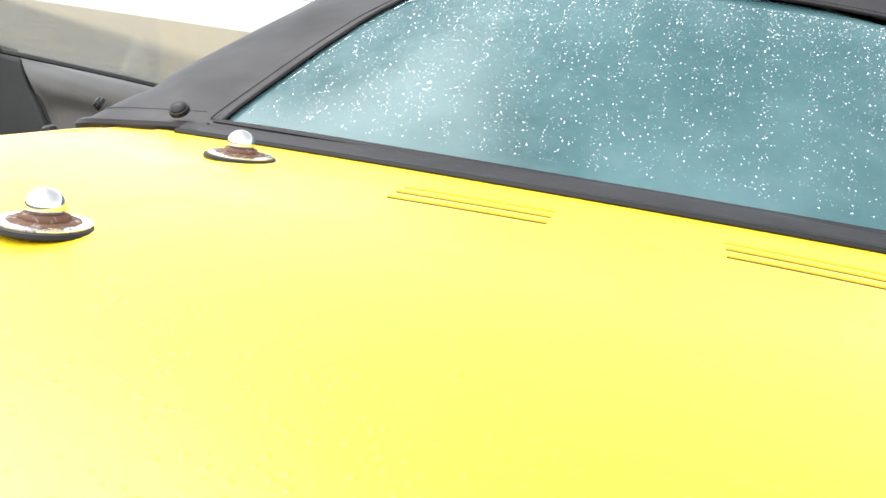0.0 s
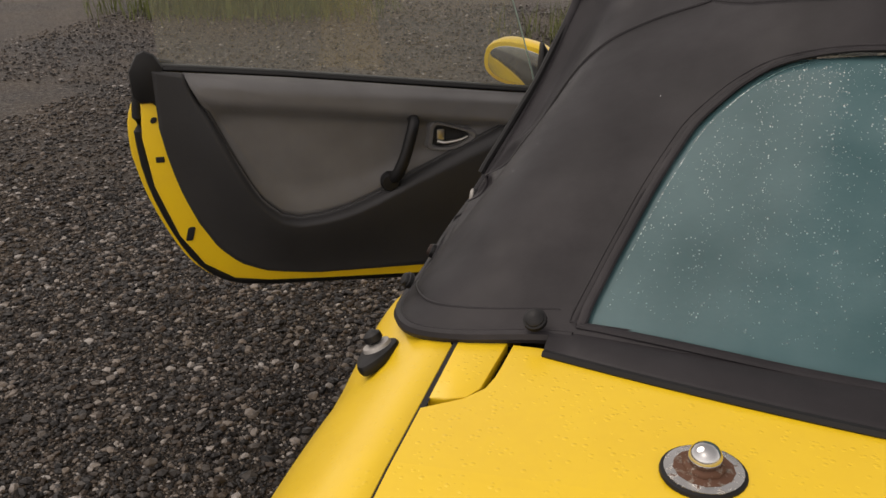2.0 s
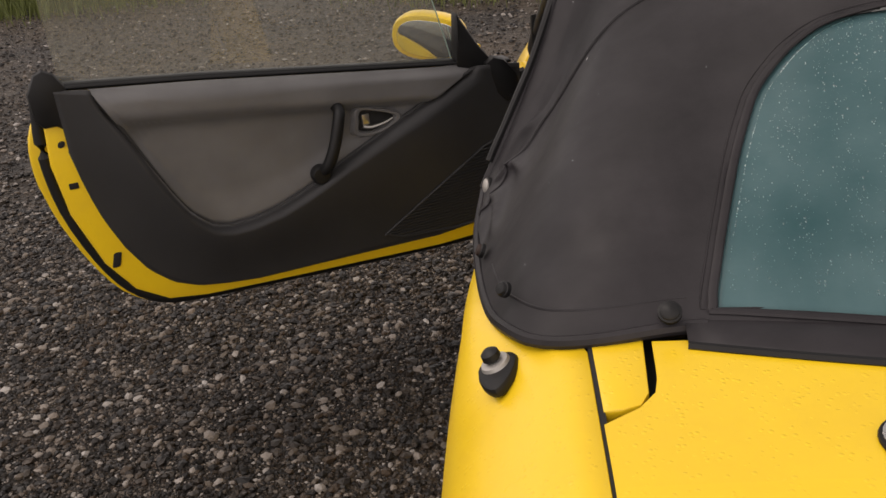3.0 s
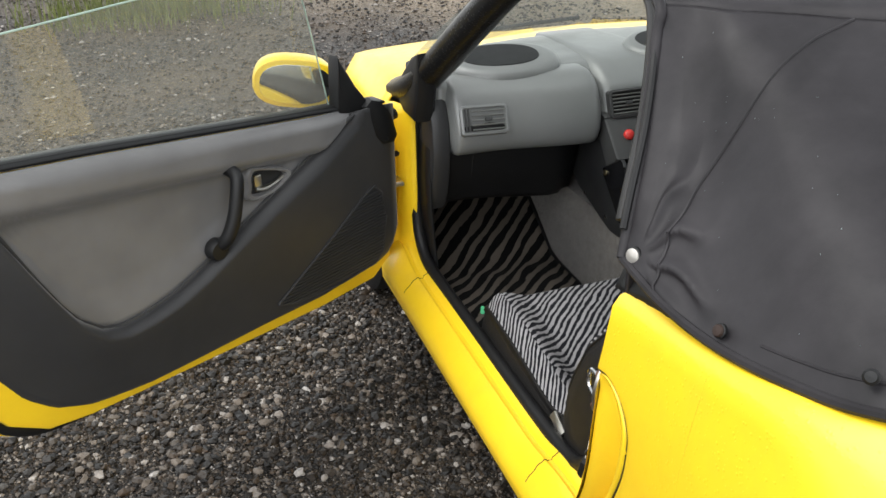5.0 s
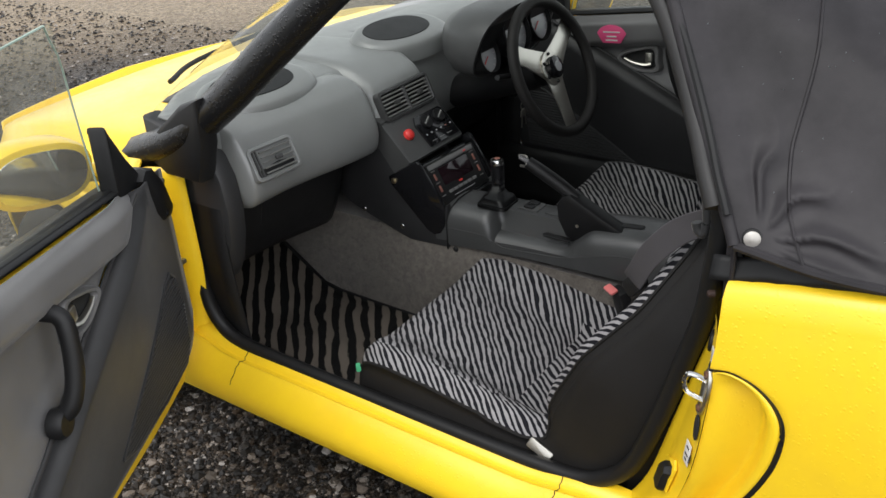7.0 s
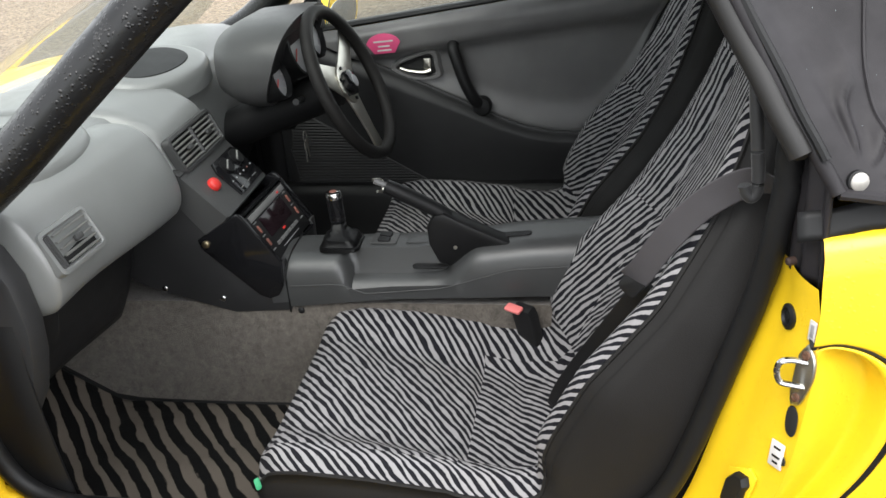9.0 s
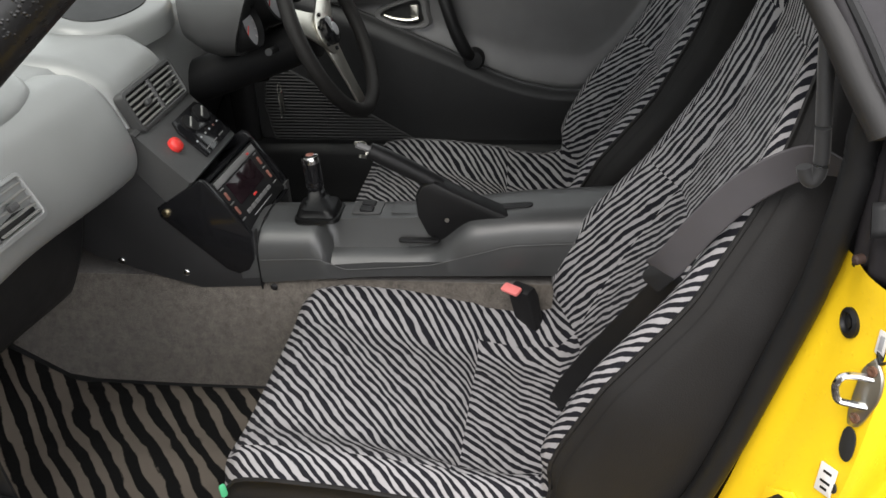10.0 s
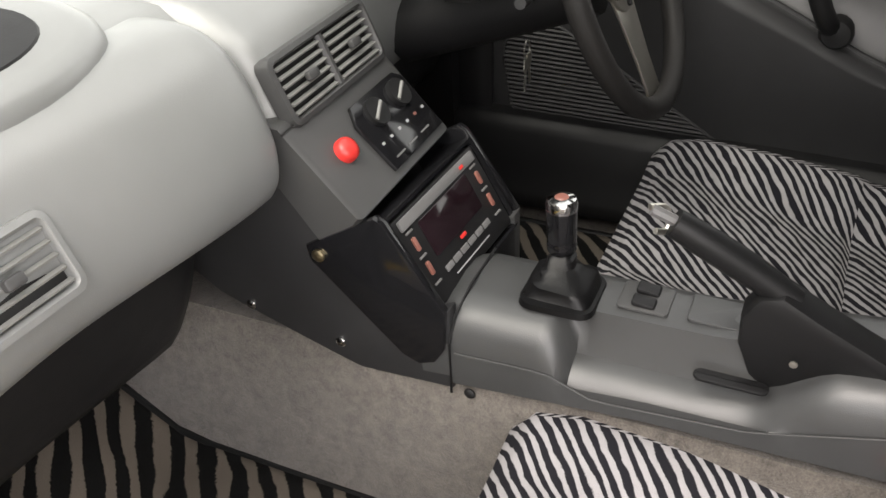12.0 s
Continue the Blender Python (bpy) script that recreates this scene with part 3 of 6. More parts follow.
SILL = [(0.590, 0.245), (0.594, 0.29), (0.600, 0.303), (0.612, 0.300), (0.626, 0.294), (0.631, 0.286), (0.638, 0.285), (0.645, 0.289), (0.656, 0.283), (0.670, 0.268), (0.684, 0.252), (0.692, 0.232), (0.690, 0.205), (0.672, 0.185), (0.655, 0.165), (0.645, 0.15), (0.61, 0.14), (0.592, 0.15)]
for side in (-1, 1):
    part("intake_scoop", scoop(side), PAINT, car, "hollow yellow air scoop")
    part("scoop_gap", scoop_gap(side), BLACK, car)
    part("quarter_panel", quarter(side), PAINT, car)
    part("door_jamb", jamb(side), PAINT, car, "yellow door jamb")

    def sill_ring(y):
        lift = 0.02 * smooth(1.78, 1.60, y) + 0.03 * smooth(2.5, 2.62, y)
        return [(side * x, y, z + (lift * smooth(0.2, 0.3, z))) for x, z in SILL]
    part("sill", loft([sill_ring(y) for y in span(1.56, 2.66, 26)]), PAINT, car, "yellow door sill")
    for y in (1.69, 2.47):
        part("sill_joint", tube([p + Vector((0, 0.0012 * math.sin(i * 1.7), 0.0004)) for i, p in enumerate(curve([Vector(q) for q in sill_ring(y)[3:11]], 3))], 0.0009, 5), BLACK, car)

    def pillar(z, k):
        y = 2.58 + 0.075 * k + 0.02 * smooth(0.5, 0.3, z) * (1 - k)
        return (side * (0.606 + 0.060 * k + 0.006 * math.sin(6 * k)), y + 0.012 * math.sin(3.1 * k), z)
    part("hinge_pillar", surf(pillar, span(0.25, 0.715, 16), span(0, 1, 8)), PAINT, car, "yellow hinge pillar", solid=0.004)


part("scuff_cover", surf(lambda y, k: (0.520 + 0.105 * k, y, 0.20 + 0.152 * smooth(0, 0.40, k)), span(1.56, 2.66, 10), span(0, 1, 10)), BLACK, car, "black inner sill cover", solid=0.004)

# small fittings on the open jamb
def jamb_frame(z, k, side=-1):
    ya, yb = ease(JAMB_OUT, z), ease(JAMB_IN, z)
    xa, xb = side_x(1.4, z) - 0.004, 0.597
    p = Vector((side * (xa + (xb - xa) * k), ya + (yb - ya) * k + 0.005 * math.sin(math.pi * min(1, k * 1.4)), z))
    return p


# places on the jamb: height, and share of the way in from the outer edge
GROMMET = (0.692, 0.51)
STRIKER = (0.644, 0.09)
SLOT = (0.578, 0.09)
LABEL = (0.524, 0.13)
TAG = (0.700, 0.07)
HOLE = (0.520, 0.05)
BUFFER = (0.450, 0.37)


def jamb_normal(z, k):
    up = jamb_frame(z + 0.012, k) - jamb_frame(z - 0.012, k)
    out = jamb_frame(z, k - 0.02) - jamb_frame(z, k + 0.02)
    return out.cross(up).normalized(), out, up


def jamb_plane(z, k, lift=0.0):
    """A plane on the jamb: a across it outward, b up, n off the metal."""
    n, out, up = jamb_normal(z, k)
    return frame_at(jamb_frame(z, k) + n * lift, out, up)


NJ = jamb_normal(*GROMMET)[0]
p = jamb_frame(*GROMMET)
part("grommet", spin([(0.0, -0.002), (0.0155, -0.002), (0.0155, 0.003), (0.011, 0.005), (0.0088, 0.001), (0.0, 0.001)], p, NJ), RUBBER, car, "black rubber grommet")
part("grommet_plug", spin([(0.0, 0.0), (0.006, 0.0), (0.006, 0.003), (0.0, 0.004)], p, NJ, 12), BLACK, car)
f = jamb_plane(*STRIKER)
leaf = [(p.x, p.y) for p in curve([(0.0, 0.040, 0), (0.012, 0.024, 0), (0.015, 0.002, 0), (0.010, -0.020, 0), (0.003, -0.040, 0), (-0.008, -0.044, 0), (-0.012, -0.030, 0), (-0.012, 0.0, 0), (-0.010, 0.022, 0), (0.0, 0.0399, 0)], 3)[:-1]]
striker = part("striker", prism(leaf, f, 0.006, 0.002), STEEL, car, "dull zinc door striker plate")
part("loop", tube(curve([f(0.004, 0.017, 0.003), f(-0.008, 0.017, 0.016), f(-0.014, 0.014, 0.026), f(-0.016, 0.002, 0.028), f(-0.013, -0.012, 0.024), f(-0.004, -0.014, 0.014), f(0.006, -0.014, 0.003)], 5), 0.0038, 8), CHROME, striker, "bright steel striker loop")
for b in (0.026, -0.031):
    part("bolt", spin([(0.0055, 0.0), (0.0055, 0.004), (0.003, 0.0045), (0.0, 0.003)], f(-0.001 if b < 0 else 0.002, b, 0.005), f(0, 0, 1) - f(0, 0, 0), 8), RUST, striker)
f = jamb_plane(*SLOT, 0.002)
part("jamb_slot", prism([(a, b - 0.3 * a) for a, b in oval(0.0085, 0.020, 20, 2.4)], f, 0.002, 0.0006), GAP_BLACK, car)
f = jamb_plane(*LABEL, 0.003)
label = part("paper_label", prism(rounded(0.020, 0.036, 0.001), f, 0.001, 0.0003), WHITE, car, "white paper label with black print")
for b, w in ((0.009, 0.010), (-0.003, 0.012), (-0.011, 0.008)):
    part("print_bar", prism(rounded(w, 0.0032, 0.0005, cy=b), lambda a, c, n: f(a, c, 0.001 + n), 0.0004, 0.0001), BLACK, label)
f = jamb_plane(*TAG, 0.003)
tag = part("paper_label", prism(rounded(0.011, 0.026, 0.001), f, 0.001, 0.0003), WHITE, car)
part("print_bar", prism(rounded(0.005, 0.016, 0.0005), lambda a, c, n: f(a, c, 0.001 + n), 0.0004, 0.0001), DIAL, tag)
part("jamb_hole", spin([(0.0, 0.0), (0.006, 0.0), (0.006, 0.002), (0.0, 0.002)], jamb_frame(*HOLE) + NJ * 0.002, NJ, 14), GAP_BLACK, car)
f = jamb_plane(*BUFFER, 0.001)
part("buffer_recess", prism([(-0.022, -0.030), (0.020, -0.022), (0.026, 0.026), (0.012, 0.034), (-0.020, 0.016)], f, 0.005, 0.002), PAINT, car)
part("jamb_buffer", loft([[f(a * k + 0.003, b * k - 0.003, n) for a, b in ((-0.015, -0.024), (0.006, -0.027), (0.015, -0.016), (0.014, 0.004), (0.018, 0.016), (0.012, 0.026), (-0.004, 0.024), (-0.014, 0.010))] for k, n in ((1.0, 0.003), (1.0, 0.011), (0.86, 0.016), (0.5, 0.0165))]), RUBBER, car, "black rubber door buffer")
part("hinge_hole", spin([(0.0, 0.0), (0.008, 0.0), (0.008, 0.004), (0.0, 0.004)], (-0.648, 2.618, 0.583), (-0.4, -0.9, 0)), BLACK, car)
check = part("hinge", block(-0.672, -0.638, 2.59, 2.64, 0.500, 0.512, 0.003), STEEL, car, "yellow painted door hinge")
part("bolt", spin([(0.008, 0), (0.008, 0.006), (0.0, 0.007)], (-0.655, 2.602, 0.506), (0, -1, 0), 6), STEEL, check)

# rubber seal round the door opening
SEAL = [(-0.575, 2.60, 0.78), (-0.598, 2.605, 0.65), (-0.602, 2.605, 0.53), (-0.602, 2.60, 0.42), (-0.602, 2.575, 0.345), (-0.602, 2.52, 0.305), (-0.602, 2.42, 0.297), (-0.602, 2.2, 0.295), (-0.602, 1.95, 0.297), (-0.602, 1.78, 0.299), (-0.602, 1.67, 0.306),
        (-0.602, 1.612, 0.335), (-0.602, 1.570, 0.385), (-0.602, 1.535, 0.48), (-0.602, 1.503, 0.59), (-0.606, 1.474, 0.70), (-0.614, 1.462, 0.78), (-0.618, 1.456, 0.84), (-0.620, 1.456, 0.885), (-0.626, 1.456, 0.912)]
part("door_seal", tube(curve(SEAL, 5), 0.0155, 10), RUBBER, car, "black rubber door seal")
part("door_seal", tube(curve([(-x, y, z) for x, y, z in SEAL], 4), 0.0135, 8), RUBBER, car)

# ---- front: hood, wings, cowl
COWL = [(0.0, 2.93), (0.3, 2.87), (0.45, 2.80), (0.58, 2.70)]


def hood_z(x, y):
    return 0.775 - 0.05 * max(0, y - 2.75) - 0.32 * max(0, y - 2.9) ** 2 - 0.06 * x * x


def front_sheet(y, k):
    w = half_width(y)
    x = w * k
    z = hood_z(x, y)
    over = smooth(0.86, 1.0, abs(k))
    return (x * (1 - 0.004 * over), y, z - 0.10 * over ** 2)


part("hood", surf(lambda y, k: front_sheet(y, k), span(2.66, 3.56, 20), span(-1, 1, 40)), PAINT, car, "wet yellow front hood", solid=0.01)
for side in (-1, 1):
    part("front_wing", surf(lambda y, k: (side * (side_x(y, 0.69) if k == 0 else side_x(y, 0.68 - (0.68 - low_edge(y)) * k)), y, min(hood_z(half_width(y), y) - 0.10, 0.68) - (min(hood_z(half_width(y), y) - 0.10, 0.68) - low_edge(y)) * k), span(2.64, 3.5, 26), span(0, 1, 6)), PAINT, car, "yellow front wing", solid=0.008)
part("nose", surf(lambda a, k: (math.sin(a) * (0.47 + 0.05 * k), 3.53 + 0.06 * math.cos(a), 0.63 - 0.45 * k - 0.02 * abs(math.sin(a))), span(-1.57, 1.57, 20), span(0, 1, 6)), PAINT, car, solid=0.01)
part("pillar_base", prism([(2.50, 0.70), (2.60, 0.70), (2.66, 0.735), (2.60, 0.80), (2.52, 0.86), (2.46, 0.88), (2.47, 0.78)], lambda a, b, n: (-0.634 + n, a, b), 0.05, 0.012), RUBBER, car, "black rubber pillar foot")
part("cowl", surf(lambda x, k: (x, lerp(COWL, abs(x)) - 0.13 + 0.16 * k, 0.772 + 0.012 * (1 - k) - 0.012 * k), span(-0.44, 0.44, 24), span(0, 1, 4)), BLACK, car, "black wiper cowl", solid=0.02)
part("wiper", tube(curve([(-0.43, 2.80, 0.812), (-0.3, 2.85, 0.822), (0.0, 2.885, 0.825)], 5), 0.006, 8), BLACK, car, "black wiper arm")

# wheels
for side in (-1, 1):
    for y in (REAR_AXLE, FRONT_AXLE):
        prof = [(0.17, -0.075), (0.24, -0.078), (0.268, -0.06), (TYRE, -0.03), (TYRE, 0.03), (0.268, 0.06), (0.24, 0.078), (0.17, 0.075), (0.16, 0.0)]
        wheel = part("wheel", spin([(r, h) for r, h in prof], (side * 0.60, y, TYRE), (side, 0, 0), 36), RUBBER, car, "black tyre on a steel wheel")
        part("rim", spin([(0.0, 0.02), (0.05, 0.035), (0.12, 0.03), (0.155, 0.045), (0.17, 0.07), (0.172, 0.075), (0.165, -0.06), (0.0, -0.06)], (side * 0.60, y, TYRE), (side, 0, 0), 24), STEEL, wheel)

# floor pan, firewall, rear bulkhead
part("floor_pan", block(-0.60, 0.60, 1.36, 3.1, 0.13, 0.155, 0.004), TUNNEL, car, "grey carpeted floor")
part("bulkhead", surf(lambda x, k: (x, 1.36 + 0.10 * k, 0.15 + 0.68 * (1 - k)), span(-0.60, 0.60, 6), span(0, 1, 8)), TUNNEL, car, "dark carpeted bulkhead", solid=0.03)
part("firewall", surf(lambda x, k: (x, 2.86 + 0.16 * (1 - k) ** 2, 0.15 + 0.53 * k), span(-0.56, 0.56, 6), span(0, 1, 8)), TUNNEL, car, "dark carpeted footwell", solid=0.03)
for side in (-1, 1):
    part("kick_panel", surf(lambda y, z: (side * (0.585 - 0.01 * math.sin(z * 9)), y, min(z, 0.78 - 0.10 * smooth(2.58, 2.70, y))), span(2.50, 3.0, 12), span(0.15, 0.78, 8)), BLACK, car, "black kick panel", solid=0.015)
    part("inner_sill", surf(lambda y, k: (side * (0.600 - 0.055 * k), y, 0.298 - 0.145 * k), span(1.5, 2.8, 10), span(0, 1, 3)), TUNNEL, car, solid=0.01)

# ---- windscreen frame
PILLAR = [(-0.60, 2.84, 0.690), (-0.605, 2.60, 0.777), (-0.585, 2.47, 0.862), (-0.555, 2.35, 0.965), (-0.517, 2.23, 1.07), (-0.478, 2.14, 1.145), (-0.42, 2.075, 1.188), (-0.30, 2.045, 1.205), (0.0, 2.03, 1.215)]
PILLAR = [(x + 0.004, y - 0.013, z - 0.008) for x, y, z in PILLAR]
rail = PILLAR + [(-x, y, z) for x, y, z in reversed(PILLAR[:-1])]
part("screen_frame", tube(curve(rail, 6), 0.045, 14, flat=0.8), WET_BLACK, car, "wet black windscreen pillar and header")
part("pillar_seal", tube(curve([(x - 0.004, y - 0.012, z - 0.012) for x, y, z in PILLAR[1:6]], 6), 0.018, 8), BLACK, car)


def screen(x, k):
    a = Vector((x * 1.04, lerp(COWL, abs(x)) - 0.03, 0.80))
    b = Vector((x * 0.78, 2.04 + 0.3 * x * x, 1.21 - 0.2 * x * x))
    p = a.lerp(b, k)
    return (p.x, p.y, p.z + 0.03 * math.sin(math.pi * k))


part("windscreen", surf(screen, span(-0.57, 0.57, 20), span(0, 1, 10)), GLASS, car, "clear wet windscreen")


# ---- soft top
def ease_pt(table, t):
    return Vector([ease([(a, p[i]) for a, p in table], t) for i in range(3)])


HEM = [(0.0, (0.0, 0.893, 0.929)), (0.22, (0.24, 0.913, 0.926)), (0.42, (0.455, 0.952, 0.918)), (0.52, (0.56, 0.944, 0.908)), (0.58, (0.606, 0.957, 0.900)), (0.64, (0.636, 0.998, 0.889)),
       (0.70, (0.656, 1.06, 0.872)), (0.80, (0.676, 1.19, 0.850)), (0.90, (0.686, 1.305, 0.850)), (1.0, (0.683, 1.417, 0.862))]
CREST = [(0.0, (0.0, 1.275, 1.182)), (0.22, (0.205, 1.287, 1.176)), (0.32, (0.282, 1.318, 1.167)), (0.42, (0.345, 1.365, 1.154)), (0.52, (0.390, 1.418, 1.150)), (0.58, (0.416, 1.450, 1.150)), (0.64, (0.442, 1.472, 1.150)),
         (0.70, (0.466, 1.487, 1.151)), (0.80, (0.500, 1.505, 1.152)), (0.90, (0.525, 1.546, 1.152)), (1.0, (0.562, 1.573, 1.152))]
RIBS = {}


def rib(u):
    """Foot and head of the cloth's wall, from the rear middle (0) over the corner to the door (1)."""
    u = round(u, 5)
    if u not in RIBS:
        RIBS[u] = (ease_pt(HEM, u), ease_pt(CREST, u))
    return RIBS[u]


def wall(side, u, v):
    a, b = rib(u)
    p = a.lerp(b, v)
    swell = 0.006 * math.sin(math.pi * v) * smooth(0.40, 0.60, u) - 0.026 * math.sin(math.pi * v) * smooth(0.66, 0.86, u) * (1 - 0.45 * smooth(0.92, 1.0, u))
    q = p + Vector((0.8, -0.25, 0.5)) * swell
    # creases fanning out from the door snap
    across, up = (0.972 - u) * 1.12, (v - 0.06) * 0.34
    far, turn = math.hypot(across, up), math.atan2(up, across)
    fold = abs(math.sin(7.5 * turn + 9 * far + 0.4 * math.sin(50 * far) + 0.7))
    crease = 0.015 * ((1 - fold) ** 1.4 - 0.25) * math.exp(-((far - 0.10) / 0.062) ** 2)
    crease *= smooth(0.018, 0.045, far) * smooth(1.45, 1.0, turn) * smooth(0.0, 0.05, v) * smooth(0.98, 0.95, u)
    dent = -0.006 * math.exp(-((v - 0.17) / 0.05) ** 2) * smooth(0.50, 0.56, u) * smooth(0.68, 0.62, u)
    q += Vector((0.9, -0.3, 0.1)) * (crease + dent)
    return (side * q.x, q.y, q.z)


WIN = [(0.0, 0.025), (0.30, 0.026), (0.435, 0.030), (0.449, 0.045), (0.438, 0.16), (0.424, 0.28), (0.409, 0.40), (0.394, 0.50), (0.379, 0.585), (0.358, 0.66), (0.335, 0.725), (0.303, 0.785), (0.255, 0.825), (0.20, 0.840), (0.10, 0.847), (0.0, 0.848)]
WIN_EDGE = [(v, x) for x, v in WIN[3:]]


def rear_plane(x, v, lift=0.0):
    """Point of the rear panel: x across, v from the hem (0) to the crest (1)."""
    lo, hi = 0.0, 0.56
    for _ in range(10):
        mid = round((lo + hi) / 2, 3)
        a, b = rib(mid)
        lo, hi = (mid, hi) if a.x + (b.x - a.x) * v < abs(x) else (lo, mid)
    a, b = rib(round((lo + hi) / 2, 3))
    p = a.lerp(b, v) + Vector((0, -0.63, 0.775)) * lift
    return Vector((x, p.y, p.z))


def in_window(x, v):
    return 0.03 < v < 0.848 and abs(x) < ease(WIN_EDGE, v)


def cloth_mesh():
    """Rear and side walls in one sheet, open where the window is."""
    us = span(-1, -0.72, 170) + span(-0.71, -0.5, 20) + span(-0.49, 0.49, 170) + span(0.5, 1, 44)
    vs = span(0, 1, 84)
    bm = bmesh.new()
    rows = [[bm.verts.new(wall(-1 if u < 0 else 1, abs(u), v)) for v in vs] for u in us]
    for i in range(len(us) - 1):
        for j in range(len(vs) - 1):
            quad = (rows[i][j], rows[i + 1][j], rows[i + 1][j + 1], rows[i][j + 1])
            x = sum(q.co.x for q in quad) / 4
            if in_window(x, (vs[j] + vs[j + 1]) / 2):
                continue
            bm.faces.new(quad)
    return bm


soft_top = part("soft_top", cloth_mesh(), CLOTH, car, "wet black vinyl soft top, raised, creased at the snap", solid=0.004)
part("rear_window", surf(lambda k, v: rear_plane(k * (ease(WIN_EDGE, v) + 0.012), v, -0.005), span(-1, 1, 40), [0.02] + span(0.045, 0.845, 20)), REAR_GLASS, soft_top, "misted green-tinted rear window beaded with rain", solid=0.003)
loop = [(-x, v) for x, v in reversed(WIN[1:])] + WIN
welt = curve([(x, v, 0) for x, v in loop], 4)
part("window_welt", tube([rear_plane(p.x, p.y, 0.001) for p in welt], 0.005, 8, flat=0.55), CLOTH, soft_top)
part("window_stitch", tube([rear_plane(p.x * 1.025, (p.y - 0.43) * 1.025 + 0.43, 0.002) for p in welt if p.y > 0.04], 0.0011, 6), CLOTH, soft_top)
part("hem_strip", surf(lambda x, k: (x, 0.845 + 0.076 * (abs(x) / 0.46) ** 1.9 + (0.075 - 0.03 * (abs(x) / 0.46) ** 2) * k, deck_z(x, 0.9) + 0.003 + 0.005 * math.sin(math.pi * k) + 0.002 * k), span(-0.475, 0.475, 30), span(0, 1, 8)), CLOTH, soft_top, "black rubber strip under the window", solid=0.004)
part("hem_bead", tube([(x, 0.845 + 0.076 * (abs(x) / 0.46) ** 1.9, deck_z(x, 0.9) + 0.003) for x in span(-0.475, 0.475, 30)], 0.004, 6), RUBBER, soft_top)


SEAM_LINE = [(0.0, 0.925), (0.18, 0.915), (0.32, 0.892), (0.45, 0.86), (0.63, 0.79), (0.78, 0.70), (0.90, 0.60), (1.0, 0.50)]


def roof(u, k):
    """From the crest of the walls forward to the windscreen header."""
    side = -1 if u < 0 else 1
    a = rib(abs(u))[1]
    b = Vector((0.47 * abs(u), 2.03 + 0.04 * u * u, 1.23 - 0.06 * u * u))
    p = a.lerp(b, k)
    return (side * p.x, p.y, p.z + 0.03 * math.sin(math.pi * k) * (1 - abs(u) ** 3))


part("roof_cloth", surf(roof, span(-1, 1, 40), span(0, 1, 14)), CLOTH, soft_top, solid=0.006)
for side in (-1, 1):
    edge = [wall(side, 1.0, v) for v in span(0.0, 1, 10)] + [(side * 0.545, 1.66, 1.170), (side * 0.538, 1.78, 1.186), (side * 0.518, 1.92, 1.19), (side * 0.492, 2.04, 1.178)]
    part("edge_binding", tube(curve(edge, 3), 0.0085, 10), CLOTH, soft_top)
    seal = [(0.668, 1.450, 0.893), (0.660, 1.459, 0.910), (0.646, 1.474, 0.936), (0.628, 1.492, 0.972), (0.605, 1.518, 1.018), (0.578, 1.556, 1.085), (0.556, 1.60, 1.140), (0.540, 1.66, 1.160), (0.530, 1.78, 1.176), (0.510, 1.92, 1.18), (0.485, 2.04, 1.168)]
    part("side_seal", tube(curve([(side * (x - 0.006), y, z) for x, y, z in seal], 4), 0.0148, 12, taper=lambda t: min(1.0, math.sqrt(max(0.0, 1 - (1 - t / 0.03) ** 2)) + 0.02) if t < 0.03 else 1.0), SEAL_RUBBER, soft_top, "grey-black rubber side seal")
    part("retainer_strip", tube(curve([(side * (x + 0.008), y - 0.018, z + 0.004) for x, y, z in seal[:8]], 4), 0.0055, 8), RUBBER, soft_top)
    part("seam", tube([Vector(wall(side, u, v)) + Vector((side * 0.0025, -0.001, 0.001)) for u, v in [(ease(SEAM_LINE, v), v) for v in span(0.01, 1, 40)]], 0.0024, 6), CLOTH, soft_top)
    part("hem_roll", tube([wall(side, u, 0.0) for u in span(0.42, 1.0, 40)], 0.0065, 8), CLOTH, soft_top)
    part("seam", tube([Vector(wall(side, u, 0.06)) + Vector((side * 0.002, 0, 0.001)) for u in span(0.44, 0.76, 40)], 0.0016, 6), CLOTH, soft_top)


def snap(p, n, mat, r=0.009):
    n = Vector(n).normalized()
    s = part("snap", spin([(r * 1.2, -0.004), (r * 1.2, 0.0005), (r * 1.05, 0.0015), (0.0, 0.0015)], p, n, 18), BLACK, soft_top)
    return part("snap_cap", spin([(r, 0.0), (r, 0.003), (r * 0.8, 0.0048), (0.0, 0.0055)], p, n, 16), mat, soft_top, "press stud on the cloth")


snap(Vector((-0.489, 0.950, 0.934)), (-0.1, -0.6, 0.8), BLACK)
snap(Vector((-0.676, 1.211, 0.868)), (-0.9, -0.1, 0.4), OXIDE, 0.0075)
snap(Vector(wall(-1, 0.975, 0.05)) + Vector((-0.002, 0, 0.001)), (-0.93, -0.32, 0.2), WHITE_METAL, 0.0102)
snap(Vector((-0.64, 1.03, 0.915)), (-0.7, -0.5, 0.5), BLACK, 0.007)
# worn black lining showing below the flap
part("lining", surf(lambda y, k: (-0.655 - 0.014 * k, y, belt(y) - 0.006 + 0.03 * (1 - k) - 0.0015 * math.sin(y * 90)), span(1.25, 1.45, 16), span(0, 1, 4)), RUBBER, soft_top, "torn black lining", solid=0.004)


